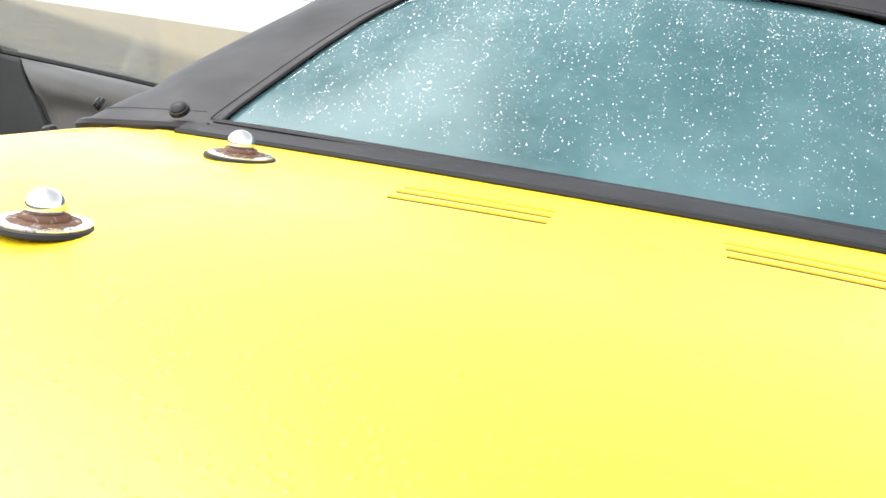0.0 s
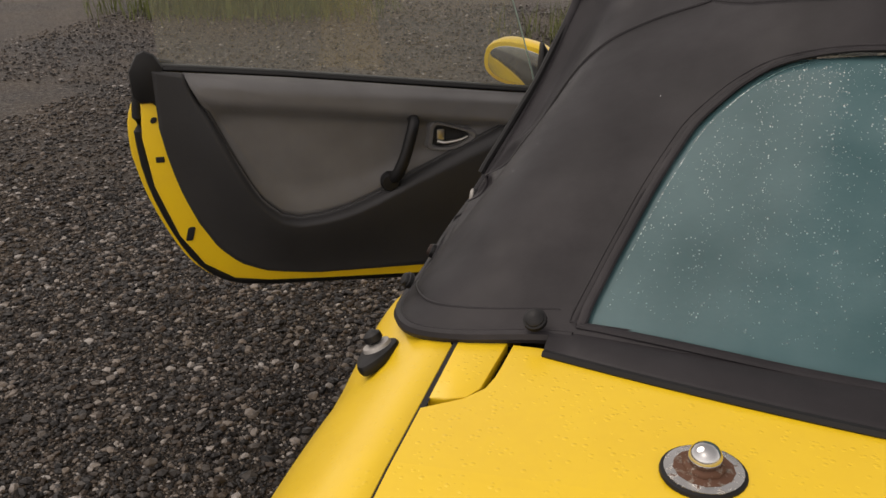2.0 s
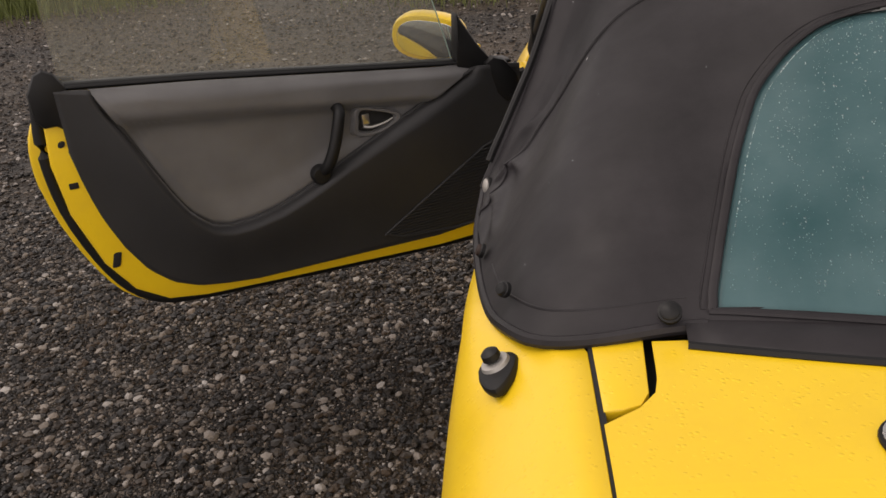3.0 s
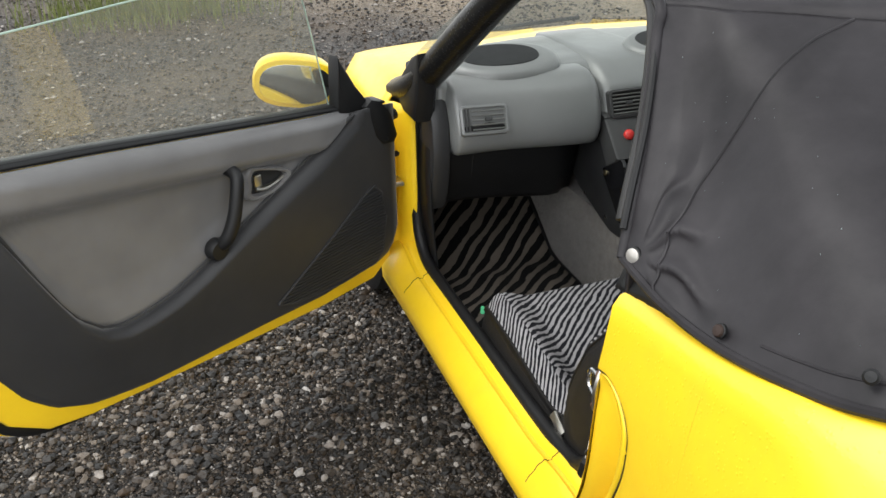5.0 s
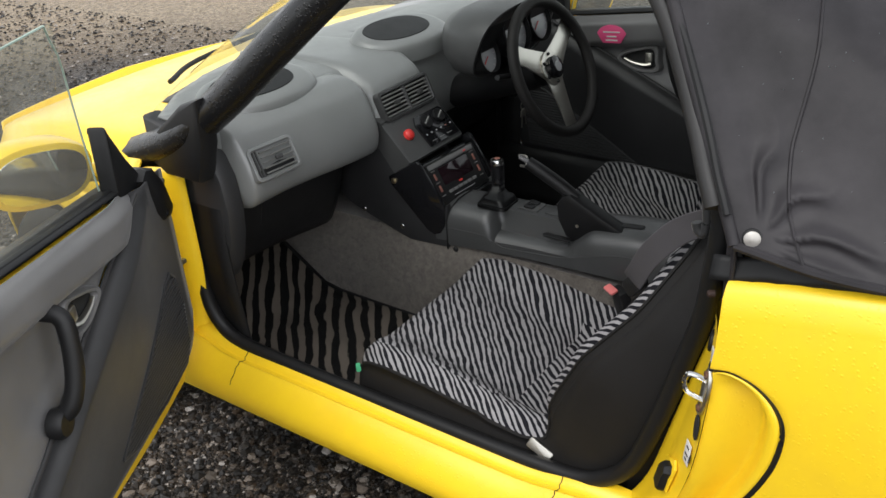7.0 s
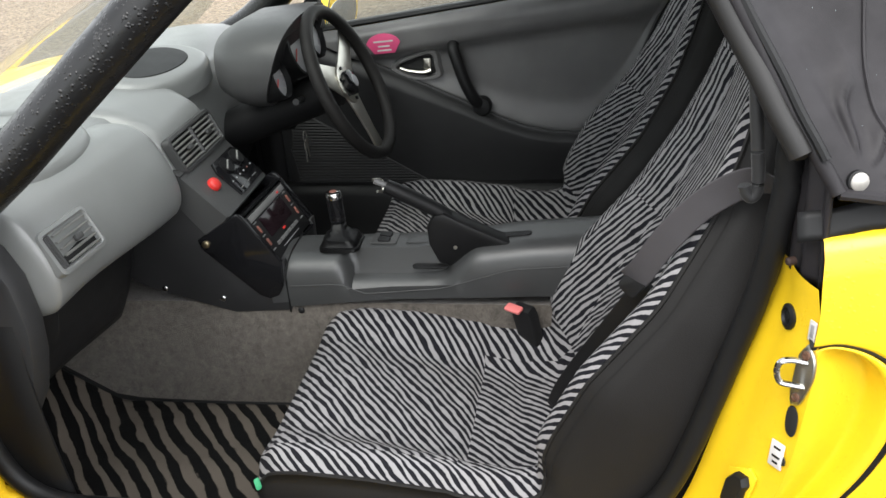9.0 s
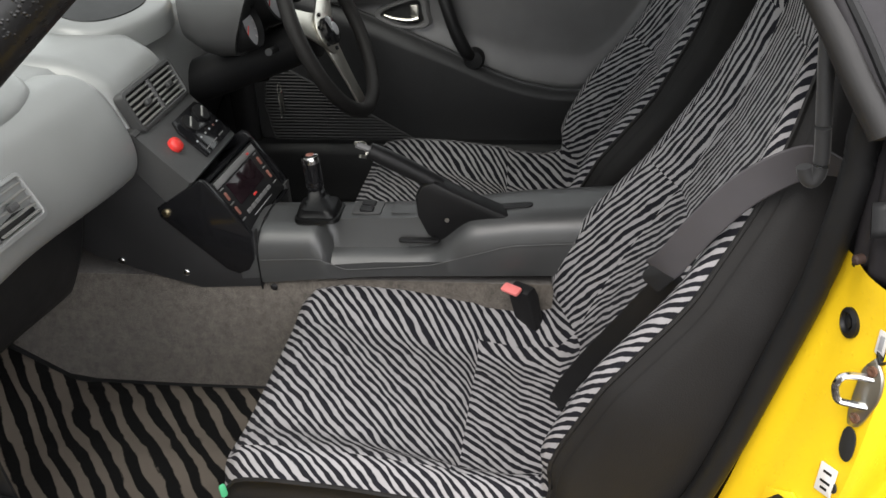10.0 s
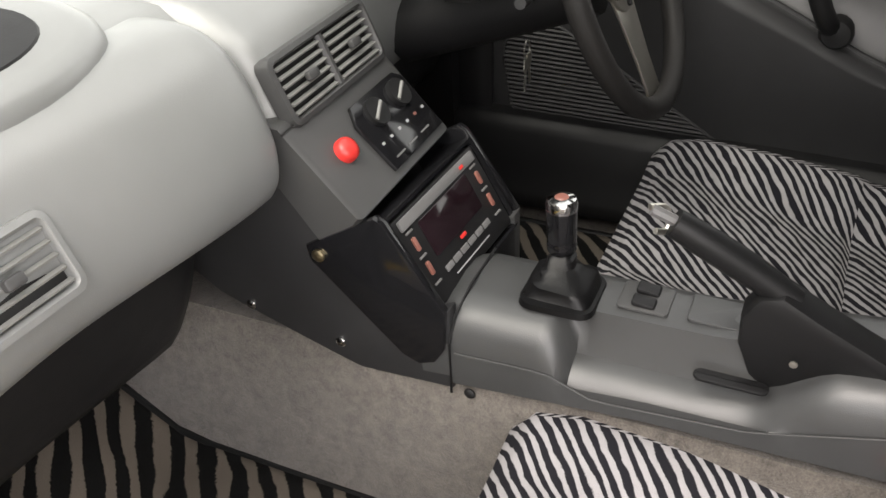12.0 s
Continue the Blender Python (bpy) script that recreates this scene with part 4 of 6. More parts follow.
# ---------------------------------------------------------------- doors
DOOR_OUT = [(0.03, 0.45), (0.035, 0.62), (0.05, 0.735), (0.16, 0.752), (0.5, 0.793), (0.85, 0.836), (1.10, 0.862), (1.172, 0.866), (1.192, 0.80), (1.200, 0.71), (1.187, 0.58), (1.143, 0.445), (1.090, 0.362), (1.02, 0.315), (0.93, 0.300), (0.80, 0.292), (0.30, 0.268), (0.12, 0.272), (0.055, 0.315)]


def door_top(s):
    return lerp([(0.0, 0.73), (0.05, 0.738), (0.16, 0.752), (0.5, 0.793), (0.85, 0.836), (1.10, 0.862), (1.2, 0.87)], s)


def door_low(s):
    return lerp([(0.03, 0.42), (0.05, 0.34), (0.09, 0.30), (0.3, 0.285), (0.8, 0.305), (0.94, 0.322), (1.0, 0.345), (1.05, 0.39), (1.09, 0.46), (1.12, 0.54), (1.14, 0.62), (1.155, 0.72), (1.16, 0.8)], s)


POCKET = [(0.166, 0.750), (0.2, 0.735), (0.39, 0.652), (0.56, 0.572), (0.65, 0.526), (0.72, 0.498), (0.79, 0.483), (0.845, 0.480), (0.885, 0.491), (0.93, 0.533), (0.958, 0.582), (0.99, 0.650), (1.038, 0.762), (1.085, 0.858)]


def build_door(f, glass_tint, parent):
    """f(s, z, n): s from the hinge, n out of the car. The panel side is n < 0."""
    door = part("door", prism(DOOR_OUT, lambda a, b, n: f(a, b - (0.007 + 0.05 * smooth(0.04, 0.08, n)) * smooth(0.60, 0.72, b), n), 0.085, 0.012), PAINT, parent, "open yellow passenger door with a black inner panel" if parent is car else "")
    skin = [(s + 0.040 * smooth(0.95, 1.16, s) * smooth(0.92, 0.80, z), z - 0.044 * smooth(0.46, 0.30, z)) for s, z in DOOR_OUT]
    skin = [(p.x, p.y) for p in curve([(s, z, 0) for s, z in skin + skin[:1]], 3)[:-1]]
    part("door_skin", prism(skin, lambda a, b, n: f(a, b - 0.05 * smooth(0.60, 0.72, b), 0.072 + n), 0.026, 0.009), PAINT, door, "yellow outer door skin")
    part("belt_cover", surf(lambda s, k: f(s, door_top(s) + 0.003 + 0.004 * math.sin(math.pi * k) - 0.050 * max(0.0, k - 0.42), -0.006 + 0.108 * k), span(0.06, 1.2, 24), span(0, 1, 5)), BLACK, door, "black belt rubber", solid=0.006)
    rim = [(s, z) for s, z in DOOR_OUT]
    part("door_weatherstrip", tube(curve([f(s + 0.008 * smooth(0.85, 1.05, s), z - 0.016 * smooth(0.46, 0.30, z), 0.056) for s, z in rim[6:] + rim[:1]], 3), 0.015, 10), RUBBER, door, "black rubber weatherstrip")
    cols = span(0.04, 0.166, 6) + span(0.18, 1.085, 60) + span(1.09, 1.155, 6)

    def edge_of(s):
        return lerp(POCKET, s) if 0.166 < s < 1.085 else door_top(s)

    def lower(s, k):
        z0, z1 = door_low(s) + 0.004, edge_of(s)
        z = z0 + (z1 - z0) * k
        inside = 0.166 < s < 1.085
        n = -0.012 - 0.040 * smooth(0.0, 1.0, k) * smooth(0.03, 0.35, s) * smooth(1.16, 0.95, s)
        if inside:
            n += 0.030 * smooth(0.93, 1.0, k)
        if k < 0.04:
            n += 0.014
        return f(s, z, n)

    def upper(s, k):
        z0, z1 = edge_of(s), door_top(s)
        z = z0 + (z1 - z0) * k
        drop = max(0.0, z1 - z)
        n = -0.004 - 0.032 * smooth(0.098, 0.066, drop) * smooth(0.10, 0.30, s)
        n += 0.020 * smooth(0.025, 0.0, drop) - 0.012 * smooth(0.25, 0.0, k) * smooth(0.02, 0.2, z1 - z0)
        return f(s, z, n)

    part("lower_trim", surf(lower, cols, span(0, 1, 30)), BLACK_TRIM, door, "black grained vinyl lower panel", solid=0.004)
    part("upper_trim", surf(upper, [s for s in cols if 0.166 <= s <= 1.085], span(0, 1, 24)), GREY_TRIM, door, "dark grey vinyl upper panel with a hollow pocket", solid=0.004)
    part("lip", tube([f(s, lerp(POCKET, s) + 0.001, -0.020) for s in span(0.18, 1.075, 60)], 0.0045, 8), BLACK_TRIM, door)
    part("belt_strip", tube([f(s, door_top(s) + 0.004, 0.012) for s in span(0.14, 1.18, 20)], 0.009, 8, flat=0.8), RUBBER, door, "black belt rubber")
    cap = [(1.132, 0.765), (1.128, 0.872), (1.146, 0.903), (1.168, 0.914), (1.186, 0.906), (1.208, 0.866), (1.206, 0.810), (1.190, 0.790), (1.165, 0.790)]
    part("end_cap", prism(cap, lambda a, b, n: f(a, b - 0.03 * smooth(0.05, 0.09, n), n - 0.014), 0.088, 0.010), RUBBER, door, "black rubber cap on the door's end")
    # pull handle
    part("pull_handle", tube(curve([f(0.549, 0.722, -0.012), f(0.548, 0.714, -0.042), f(0.556, 0.69, -0.054), f(0.575, 0.63, -0.058), f(0.594, 0.585, -0.050), f(0.605, 0.566, -0.03)], 6), 0.0128, 12, taper=lambda t: 1.1 + 0.1 * t), BLACK, door, "black pull handle")
    # latch lever in its recess
    g = lambda a, b, n=0.0: f(0.450 + a, 0.665 + b, n)
    dish = [(p.x, p.y) for p in curve([(0.058, 0.0, 0), (0.062, -0.024, 0), (0.040, -0.034, 0), (-0.010, -0.033, 0), (-0.058, -0.012, 0), (-0.066, 0.000, 0), (-0.052, 0.012, 0), (0.0, 0.030, 0), (0.042, 0.040, 0), (0.056, 0.026, 0), (0.058, 0.001, 0)], 3)[:-1]]
    part("latch_cup", loft([[g(a * k, b * k, n) for a, b in dish] for k, n in ((1.05, -0.006), (1.0, -0.022), (0.94, -0.025), (0.80, -0.024), (0.76, -0.014), (0.70, -0.010))]), GREY_TRIM, door, "grey latch bezel")
    part("latch_hollow", prism([(a * 0.72, b * 0.72) for a, b in dish], lambda a, b, n: g(a, b, -0.011 - n), 0.002, 0.0006), GAP_BLACK, door)
    part("paddle", prism(rounded(0.020, 0.028, 0.004, cx=0.026, cy=0.006), lambda a, b, n: g(a, b, -0.014 - n), 0.008, 0.003), STEEL, door, "worn metal latch paddle")
    part("pull_base", spin([(0.0, 0.0), (0.024, 0.0), (0.025, 0.016), (0.020, 0.024), (0.0, 0.026)], f(0.611, 0.562, -0.022), f(0, 0, -1) - f(0, 0, 0), 16), BLACK, door)
    part("lever", tube(curve([g(0.034, -0.010, -0.018), g(0.015, -0.014, -0.022), g(-0.02, -0.010, -0.021), g(-0.044, -0.003, -0.018)], 4), 0.0075, 8, flat=0.6, taper=lambda t: 1.25 - 0.7 * t), STEEL, door, "worn metal latch lever")
    # speaker grille: fine ribs in a rounded triangle
    tri = [(0.458, 0.352), (0.40, 0.332), (0.25, 0.322), (0.13, 0.33), (0.098, 0.36), (0.085, 0.45), (0.10, 0.52), (0.125, 0.545), (0.16, 0.535), (0.30, 0.455)]
    bm = bmesh.new()
    for z in span(0.336, 0.535, 24):
        hit = []
        for (a, za), (b, zb) in zip(tri, tri[1:] + tri[:1]):
            if (za - z) * (zb - z) < 0:
                hit.append(a + (b - a) * (z - za) / (zb - za))
        if len(hit) == 2:
            lo, hi = min(hit), max(hit)
            if hi - lo > 0.02:
                depth = lambda s, z: -0.0172 - 0.040 * smooth(0.0, 1.0, (z - door_low(s)) / (max(0.05, (lerp(POCKET, s) if s > 0.166 else door_top(s)) - door_low(s)))) * smooth(0.03, 0.35, s)
                tube([f(s, z, depth(s, z)) for s in span(lo, hi, 6)], 0.0026, 5, bm=bm)
    tube([f(s, z, -0.0165 - 0.040 * smooth(0.0, 1.0, (z - door_low(s)) / (max(0.05, (lerp(POCKET, s) if s > 0.166 else door_top(s)) - door_low(s)))) * smooth(0.03, 0.35, s)) for s, z in tri + tri[:1]], 0.003, 6, bm=bm)
    part("speaker_grille", bm, BLACK_TRIM, door, "black ribbed speaker grille")
    part("trim_screw", spin([(0.006, 0), (0.006, 0.003), (0.0, 0.004)], f(0.075, 0.655, -0.022), f(0, 0, -1) - f(0, 0, 0), 10), BLACK, door)
    # end face fittings
    end = lambda z: lerp([(0.362, 1.090), (0.445, 1.143), (0.58, 1.187), (0.71, 1.200), (0.80, 1.192), (0.866, 1.172)], z)
    for z, w, h, r in ((0.748, 0.0075, 0.0075, 0.007), (0.650, 0.010, 0.007, 0.002), (0.452, 0.009, 0.018, 0.005)):
        s = end(z) - 0.030
        part("latch_slot", prism(rounded(2 * w, 2 * h, r), lambda a, b, n: f(s + a - 0.3 * b * (r > 0.004), z + b, n - 0.0025), 0.004, 0.001), GAP_BLACK, door)
    # glass
    part("door_glass", surf(lambda s, k: f(max(s, 0.205 + 0.10 * k + 0.03 * k * k) if s < 0.36 else s, door_top(s) - 0.02 + (1.10 - door_top(s)) * k * (1 - 0.10 * smooth(0.55, 1.15, s)) + 0.02 * k, 0.032 - 0.035 * k - 0.03 * k * k), [0.205, 0.26] + span(0.36, 1.14, 16), span(0, 1, 10)), GLASS, door, "clear rain-specked side window")
    part("glass_edge", tube([f(max(s, 0.305 + 0.03) if s < 0.36 else s, 1.12 - 0.10 * (1.10 - door_top(s)) * smooth(0.55, 1.15, s) - 0.02 + 0.0, -0.033) for s in span(0.36, 1.14, 16)], 0.0018, 5), GLASS_EDGE, door)
    part("glass_edge", tube([f(0.205 + 0.10 * k + 0.03 * k * k + (0.022 * smooth(0.8, 1.0, k)), door_top(0.2) - 0.02 + (1.10 - door_top(0.2)) * k + 0.02 * k, 0.032 - 0.035 * k - 0.03 * k * k) for k in span(0.05, 1, 12)], 0.0018, 5), GLASS_EDGE, door)
    # soft boot over the hinge end
    boot = [(0.142, 0.752), (0.118, 0.768), (0.085, 0.756), (0.050, 0.715), (0.030, 0.655), (0.045, 0.636), (0.085, 0.640), (0.112, 0.668), (0.135, 0.715)]
    part("hinge_boot", prism(boot, lambda a, b, n: f(a, b, n - 0.024), 0.034, 0.014), RUBBER, door, "black rubber boot at the hinge end")
    # sail corner
    sail = [(0.10, 0.735), (0.215, 0.748), (0.214, 0.80), (0.209, 0.878), (0.205, 0.885), (0.201, 0.878), (0.155, 0.805)]
    part("sail_panel", prism(sail, lambda a, b, n: f(a, b, n - 0.008), 0.035, 0.006), BLACK, door, "black mirror corner panel")
    return door


HINGE, WAY = Vector((-0.640, 2.596, 0)), Vector((-1.015, -0.594, 0)).normalized()
OUT = Vector((WAY.y, -WAY.x, 0))
build_door(lambda s, z, n=0.0: HINGE + WAY * s + OUT * n + Vector((0, 0, z)), GLASS, car)
right_door = build_door(lambda s, z, n=0.0: Vector((0.612 + n, 2.565 - s, z)), GLASS, car)
right_door["label"] = "closed driver's door with a black inner panel"
part("door_boot", tube(curve([(-0.655, 2.60, 0.70), (-0.69, 2.585, 0.69), (-0.715, 2.56, 0.675)], 4), 0.016, 8), RUBBER, car)

# wing mirrors, one on the open door and one on the driver's side
for centre, across, inward, label in (((-0.900, 2.580, 0.806), (0.985, -0.05, -0.16), 1, "yellow wing mirror on the open door"), ((0.765, 2.345, 0.765), (0.97, -0.2, 0), -1, "yellow wing mirror on the driver's door")):
    mf = frame_at(centre, across, (0.02, -0.16, 1))
    shell = [[mf(a * k, b * k, -d) for a, b in oval(0.100, 0.062)] for k, d in ((0.90, -0.004), (0.98, -0.002), (1.0, 0.004), (1.0, 0.02), (0.93, 0.05), (0.7, 0.08), (0.3, 0.095))]
    mirror = part("wing_mirror", loft(shell), PAINT, car, label)
    part("mirror_glass", prism(oval(0.086, 0.050), lambda a, b, n: mf(a, b, 0.002 + n), 0.004, 0.001), MIRROR, mirror, "rain-flecked mirror glass")
    part("mirror_arm", tube([mf(0.07 * inward, -0.02, -0.04), mf(0.125 * inward, -0.025, -0.02)], 0.022, 10, flat=0.8), PAINT, mirror)
# ---------------------------------------------------------------- dashboard
# profiles as y and z, from the top round the front to the underside
TOP = [(2.90, 0.785), (2.80, 0.792), (2.70, 0.796), (2.60, 0.794), (2.55, 0.786), (2.525, 0.772), (2.52, 0.74), (2.52, 0.62)]
PAD = [(2.62, 0.77), (2.575, 0.788), (2.54, 0.791), (2.515, 0.784), (2.490, 0.764), (2.472, 0.735), (2.458, 0.70), (2.451, 0.668), (2.453, 0.640), (2.463, 0.620), (2.482, 0.608), (2.52, 0.602), (2.60, 0.60), (2.63, 0.68)]
HUMP = [(2.90, 0.79), (2.74, 0.803), (2.62, 0.806), (2.55, 0.800), (2.51, 0.788), (2.48, 0.771), (2.462, 0.756), (2.450, 0.738), (2.440, 0.705), (2.430, 0.672), (2.44, 0.62), (2.60, 0.60), (2.80, 0.60)]
DRIVER = [(2.84, 0.785), (2.70, 0.803), (2.62, 0.805), (2.565, 0.797), (2.525, 0.772), (2.505, 0.735), (2.495, 0.70), (2.49, 0.66), (2.49, 0.63), (2.495, 0.60), (2.505, 0.58), (2.53, 0.565), (2.62, 0.56), (2.80, 0.62)]


def bolster(profile, x0, x1, r0, r1, centre, skew=None):
    """A long rounded body across the car, with round caps of radius r0 and r1 at its ends."""
    ring = curve([(y, z, 0) for y, z in profile + profile[:1]], 4)[:-1]
    xs = [x0 + r0 * (1 - math.cos(a)) for a in span(0.0, math.pi / 2, 8)] + span(x0 + r0, x1 - r1, 14)[1:-1] + [x1 - r1 * (1 - math.sin(a)) for a in span(0.0, math.pi / 2, 8)]
    rings = []
    for x in xs:
        d0, d1 = max(0.0, 1 - (x - x0) / r0), max(0.0, 1 - (x1 - x) / r1)
        k = math.sqrt(max(0.0, 1 - max(d0, d1) ** 2))
        k = 0.12 + 0.88 * k
        shift = skew(x) if skew else 0.0
        rings.append([(x, centre[0] + (p.x - centre[0]) * k + shift * smooth(2.62, 2.50, p.x), centre[1] + (p.y - centre[1]) * k) for p in ring])
    return loft(rings)


part("dash_top", surf(lambda x, k: (x, min(lerp(list(enumerate([p[0] for p in TOP])), k), lerp(COWL, abs(x)) - 0.04), lerp(list(enumerate([p[1] for p in TOP])), k)), span(-0.575, 0.575, 40), span(0, 7, 28)), DASH, car, "grey plastic dashboard top", solid=0.006)
part("passenger_pad", bolster(PAD, -0.550, -0.141, 0.022, 0.040, (2.56, 0.700), lambda x: -0.036 * smooth(-0.46, -0.17, x)), DASH, car, "rounded grey passenger pad")
part("centre_hump", bolster(HUMP, -0.172, 0.088, 0.05, 0.05, (2.62, 0.68)), DASH, car, "grey hump over the centre vents")
part("driver_pad", bolster(DRIVER, 0.075, 0.575, 0.05, 0.03, (2.60, 0.68)), DASH, car, "rounded grey pad behind the steering wheel")
part("dash_end", prism([(2.485, 0.56), (2.478, 0.62), (2.485, 0.69), (2.505, 0.735), (2.55, 0.775), (2.70, 0.80), (2.70, 0.45), (2.53, 0.45), (2.505, 0.49)], lambda a, b, n: (-0.594 + n, a, b), 0.050, 0.012), FLANK, car, "charcoal dash end panel")
lower = part("lower_dash", surf(lambda x, k: (x, 2.508 + 0.062 * k - 0.012 * math.sin(math.pi * k) + 0.05 * smooth(-0.22, -0.15, x), 0.612 - (0.164 + 0.03 * smooth(-0.5, -0.15, x)) * k), span(-0.585, -0.145, 16), span(0, 1, 14)), BLACK, car, "black lower dash panel", solid=0.006)
part("panel_gap", tube([(-0.476, 2.5035 + 0.066 * k - 0.012 * math.sin(math.pi * k), 0.612 - 0.163 * k) for k in span(0.02, 0.9, 10)], 0.0012, 5), GAP_BLACK, lower)
part("glovebox_lip", tube([(x, 2.5035 + 0.066 * 0.62 - 0.010, 0.612 - 0.163 * 0.62) for x in span(-0.46, -0.22, 8)], 0.0016, 5), GAP_BLACK, lower)
part("lower_dash", surf(lambda x, k: (x, 2.50 + 0.10 * k, 0.60 - 0.17 * k), span(0.06, 0.57, 10), span(0, 1, 8)), BLACK, car, solid=0.01)


for x in (-0.590, 0.548):
    part("kick_panel", block(x, x + 0.03, 2.58 if x < 0 else 2.56, 2.98, 0.155, 0.62, 0.004), BLACK, car, "black carpeted kick panel")


# oval speaker pods on the dash top
def pod(cx, cy, tilt):
    f = frame_at((cx, cy, 0.806), (0.98, -0.12, tilt), (0.12, 0.96, 0.20))
    base = part("speaker_pod", loft([[f(a, b, n) for a, b in oval(w, h, 36, 2.3)] for w, h, n in ((0.152, 0.096, -0.034), (0.146, 0.090, -0.004), (0.141, 0.085, 0.006), (0.132, 0.078, 0.0115), (0.118, 0.069, 0.0145))]), DASH, car, "grey oval speaker pod")
    part("speaker_cloth", loft([[f(a - 0.012, b + 0.004, n) for a, b in oval(w, h, 36, 2.2)] for w, h, n in ((0.105, 0.060, 0.0135), (0.102, 0.058, 0.0165), (0.06, 0.035, 0.017))]), BLACK, base, "black speaker cloth")


pod(-0.362, 2.588, 0.0)
pod(0.135, 2.575, 0.0)


def vent(f, w, h, slats, label, post=False, rim=DASH_DARK):
    """A louvred air vent on the plane f."""
    frame = part("air_vent", loft([[f(a, b, n) for a, b in rounded(ww, hh, r)] for ww, hh, r, n in ((w + 0.020, h + 0.020, 0.012, -0.016), (w + 0.016, h + 0.016, 0.011, -0.0005), (w + 0.005, h + 0.005, 0.008, 0.001), (w, h, 0.006, -0.002), (w - 0.002, h - 0.002, 0.006, -0.0105))]), rim, car, label)
    part("vent_well", prism(rounded(w, h, 0.005), lambda a, b, n: f(a, b, -0.0105 + n), 0.001, 0.0004), GAP_BLACK, frame)
    for i in range(slats):
        b = -h / 2 + h * (i + 0.5) / slats
        bm = bmesh.new()
        halves = ((-w / 2 + 0.002, -0.006), (0.006, w / 2 - 0.002)) if post else ((-w / 2 + 0.022, w / 2 - 0.002),)
        for x0, x1 in halves:
            loft([[f(x, b - 0.0030, -0.001), f(x, b - 0.0012, 0.0006), f(x, b + 0.0010, -0.0044), f(x, b - 0.0008, -0.0056)] for x in (x0, x1)], bm=bm)
        part("slat", bm, SLAT, frame)
    for x in ((0.0,) if post else (-w / 2 + 0.006, -w / 2 + 0.014)):
        part("vane", tube([f(x, -h / 2, -0.004), f(x, h / 2, -0.004)], 0.0028 if not post else 0.005, 6), DASH_DARK, frame)
    for x in ((-w / 4, w / 4) if post else (0.008,)):
        part("knob", prism(rounded(0.018, 0.010, 0.003, cx=x), lambda a, b, n: f(a, b, n), 0.008, 0.002), DASH_DARK, frame)
    return frame


vent(frame_at((-0.467, 2.451, 0.705), (1, -0.03, -0.03), (0, 0.028, 0.06)), 0.108, 0.056, 5, "grey passenger air vent with slanted louvres", rim=DASH)
vent(frame_at((-0.041, 2.427, 0.710), (1, 0, 0), (0, 0.026, 0.062)), 0.176, 0.056, 6, "grey double centre air vent", post=True)

# centre stack: climate panel and its red button
sf = frame_at((-0.043, 2.3785, 0.6315), (1, 0, 0), (0, 0.066, 0.071))
STACK_SIDE = [(2.426, 0.684), (2.418, 0.674), (2.352, 0.603), (2.343, 0.594), (2.350, 0.584), (2.395, 0.556), (2.436, 0.612), (2.50, 0.62), (2.54, 0.69)]
stack = part("centre_panel", loft([[(x, y + (2.44 - y) * k, z + (0.62 - z) * k) for y, z in STACK_SIDE] for x, k in ((-0.1535, 0.05), (-0.1500, 0.012), (-0.1440, 0.0), (0.052, 0.0), (0.058, 0.012), (0.062, 0.05))]), DASH_DARK, car, "dark grey centre stack")
part("panel_joint", tube(curve([(-0.1525, 2.423, 0.675), (-0.138, 2.4205, 0.6785), (0.048, 2.4205, 0.6785)], 3), 0.0012, 5), GAP_BLACK, stack)
panel = part("climate_panel", prism([(-0.022, -0.042), (0.094, -0.042), (0.094, 0.030), (0.082, 0.040), (-0.014, 0.040), (-0.026, 0.020)], lambda a, b, n: sf(a, b, n), 0.006, 0.002), GLOSS_BLACK, car, "black climate panel with two dials")
for cx, r in ((0.012, 0.0165), (0.064, 0.0165)):
    knob = [sf(cx, 0.018, 0.006), sf(cx, 0.018, 0.012)]
    part("dial", tube(knob, r, 20), BLACK, panel)
    part("dial_grip", tube([sf(cx - 0.012, 0.012, 0.0125), sf(cx + 0.012, 0.024, 0.0125)], 0.0022, 6), SLAT, panel)
for i in range(6):
    part("icon", prism(rounded(0.0048, 0.0034, 0.001, cx=-0.012 + i * 0.019, cy=-0.012), sf and (lambda a, b, n: sf(a, b, 0.006 + n)), 0.001, 0.0002), AMBER if i == 4 else DIAL, panel)
for i in range(3):
    part("slider_mark", prism(rounded(0.02, 0.002, 0.0008, cx=0.0 + i * 0.03, cy=-0.032), lambda a, b, n: sf(a, b, 0.006 + n), 0.001, 0.0002), GREY_TRIM, panel)
part("hazard_button", spin([(0.0135, -0.002), (0.0135, 0.006), (0.012, 0.010), (0.007, 0.013), (0.0, 0.0135)], sf(-0.060, 0.010, 0.0), sf(0, 0, 1) - sf(0, 0, 0), 20), RED, car, "round red hazard button")

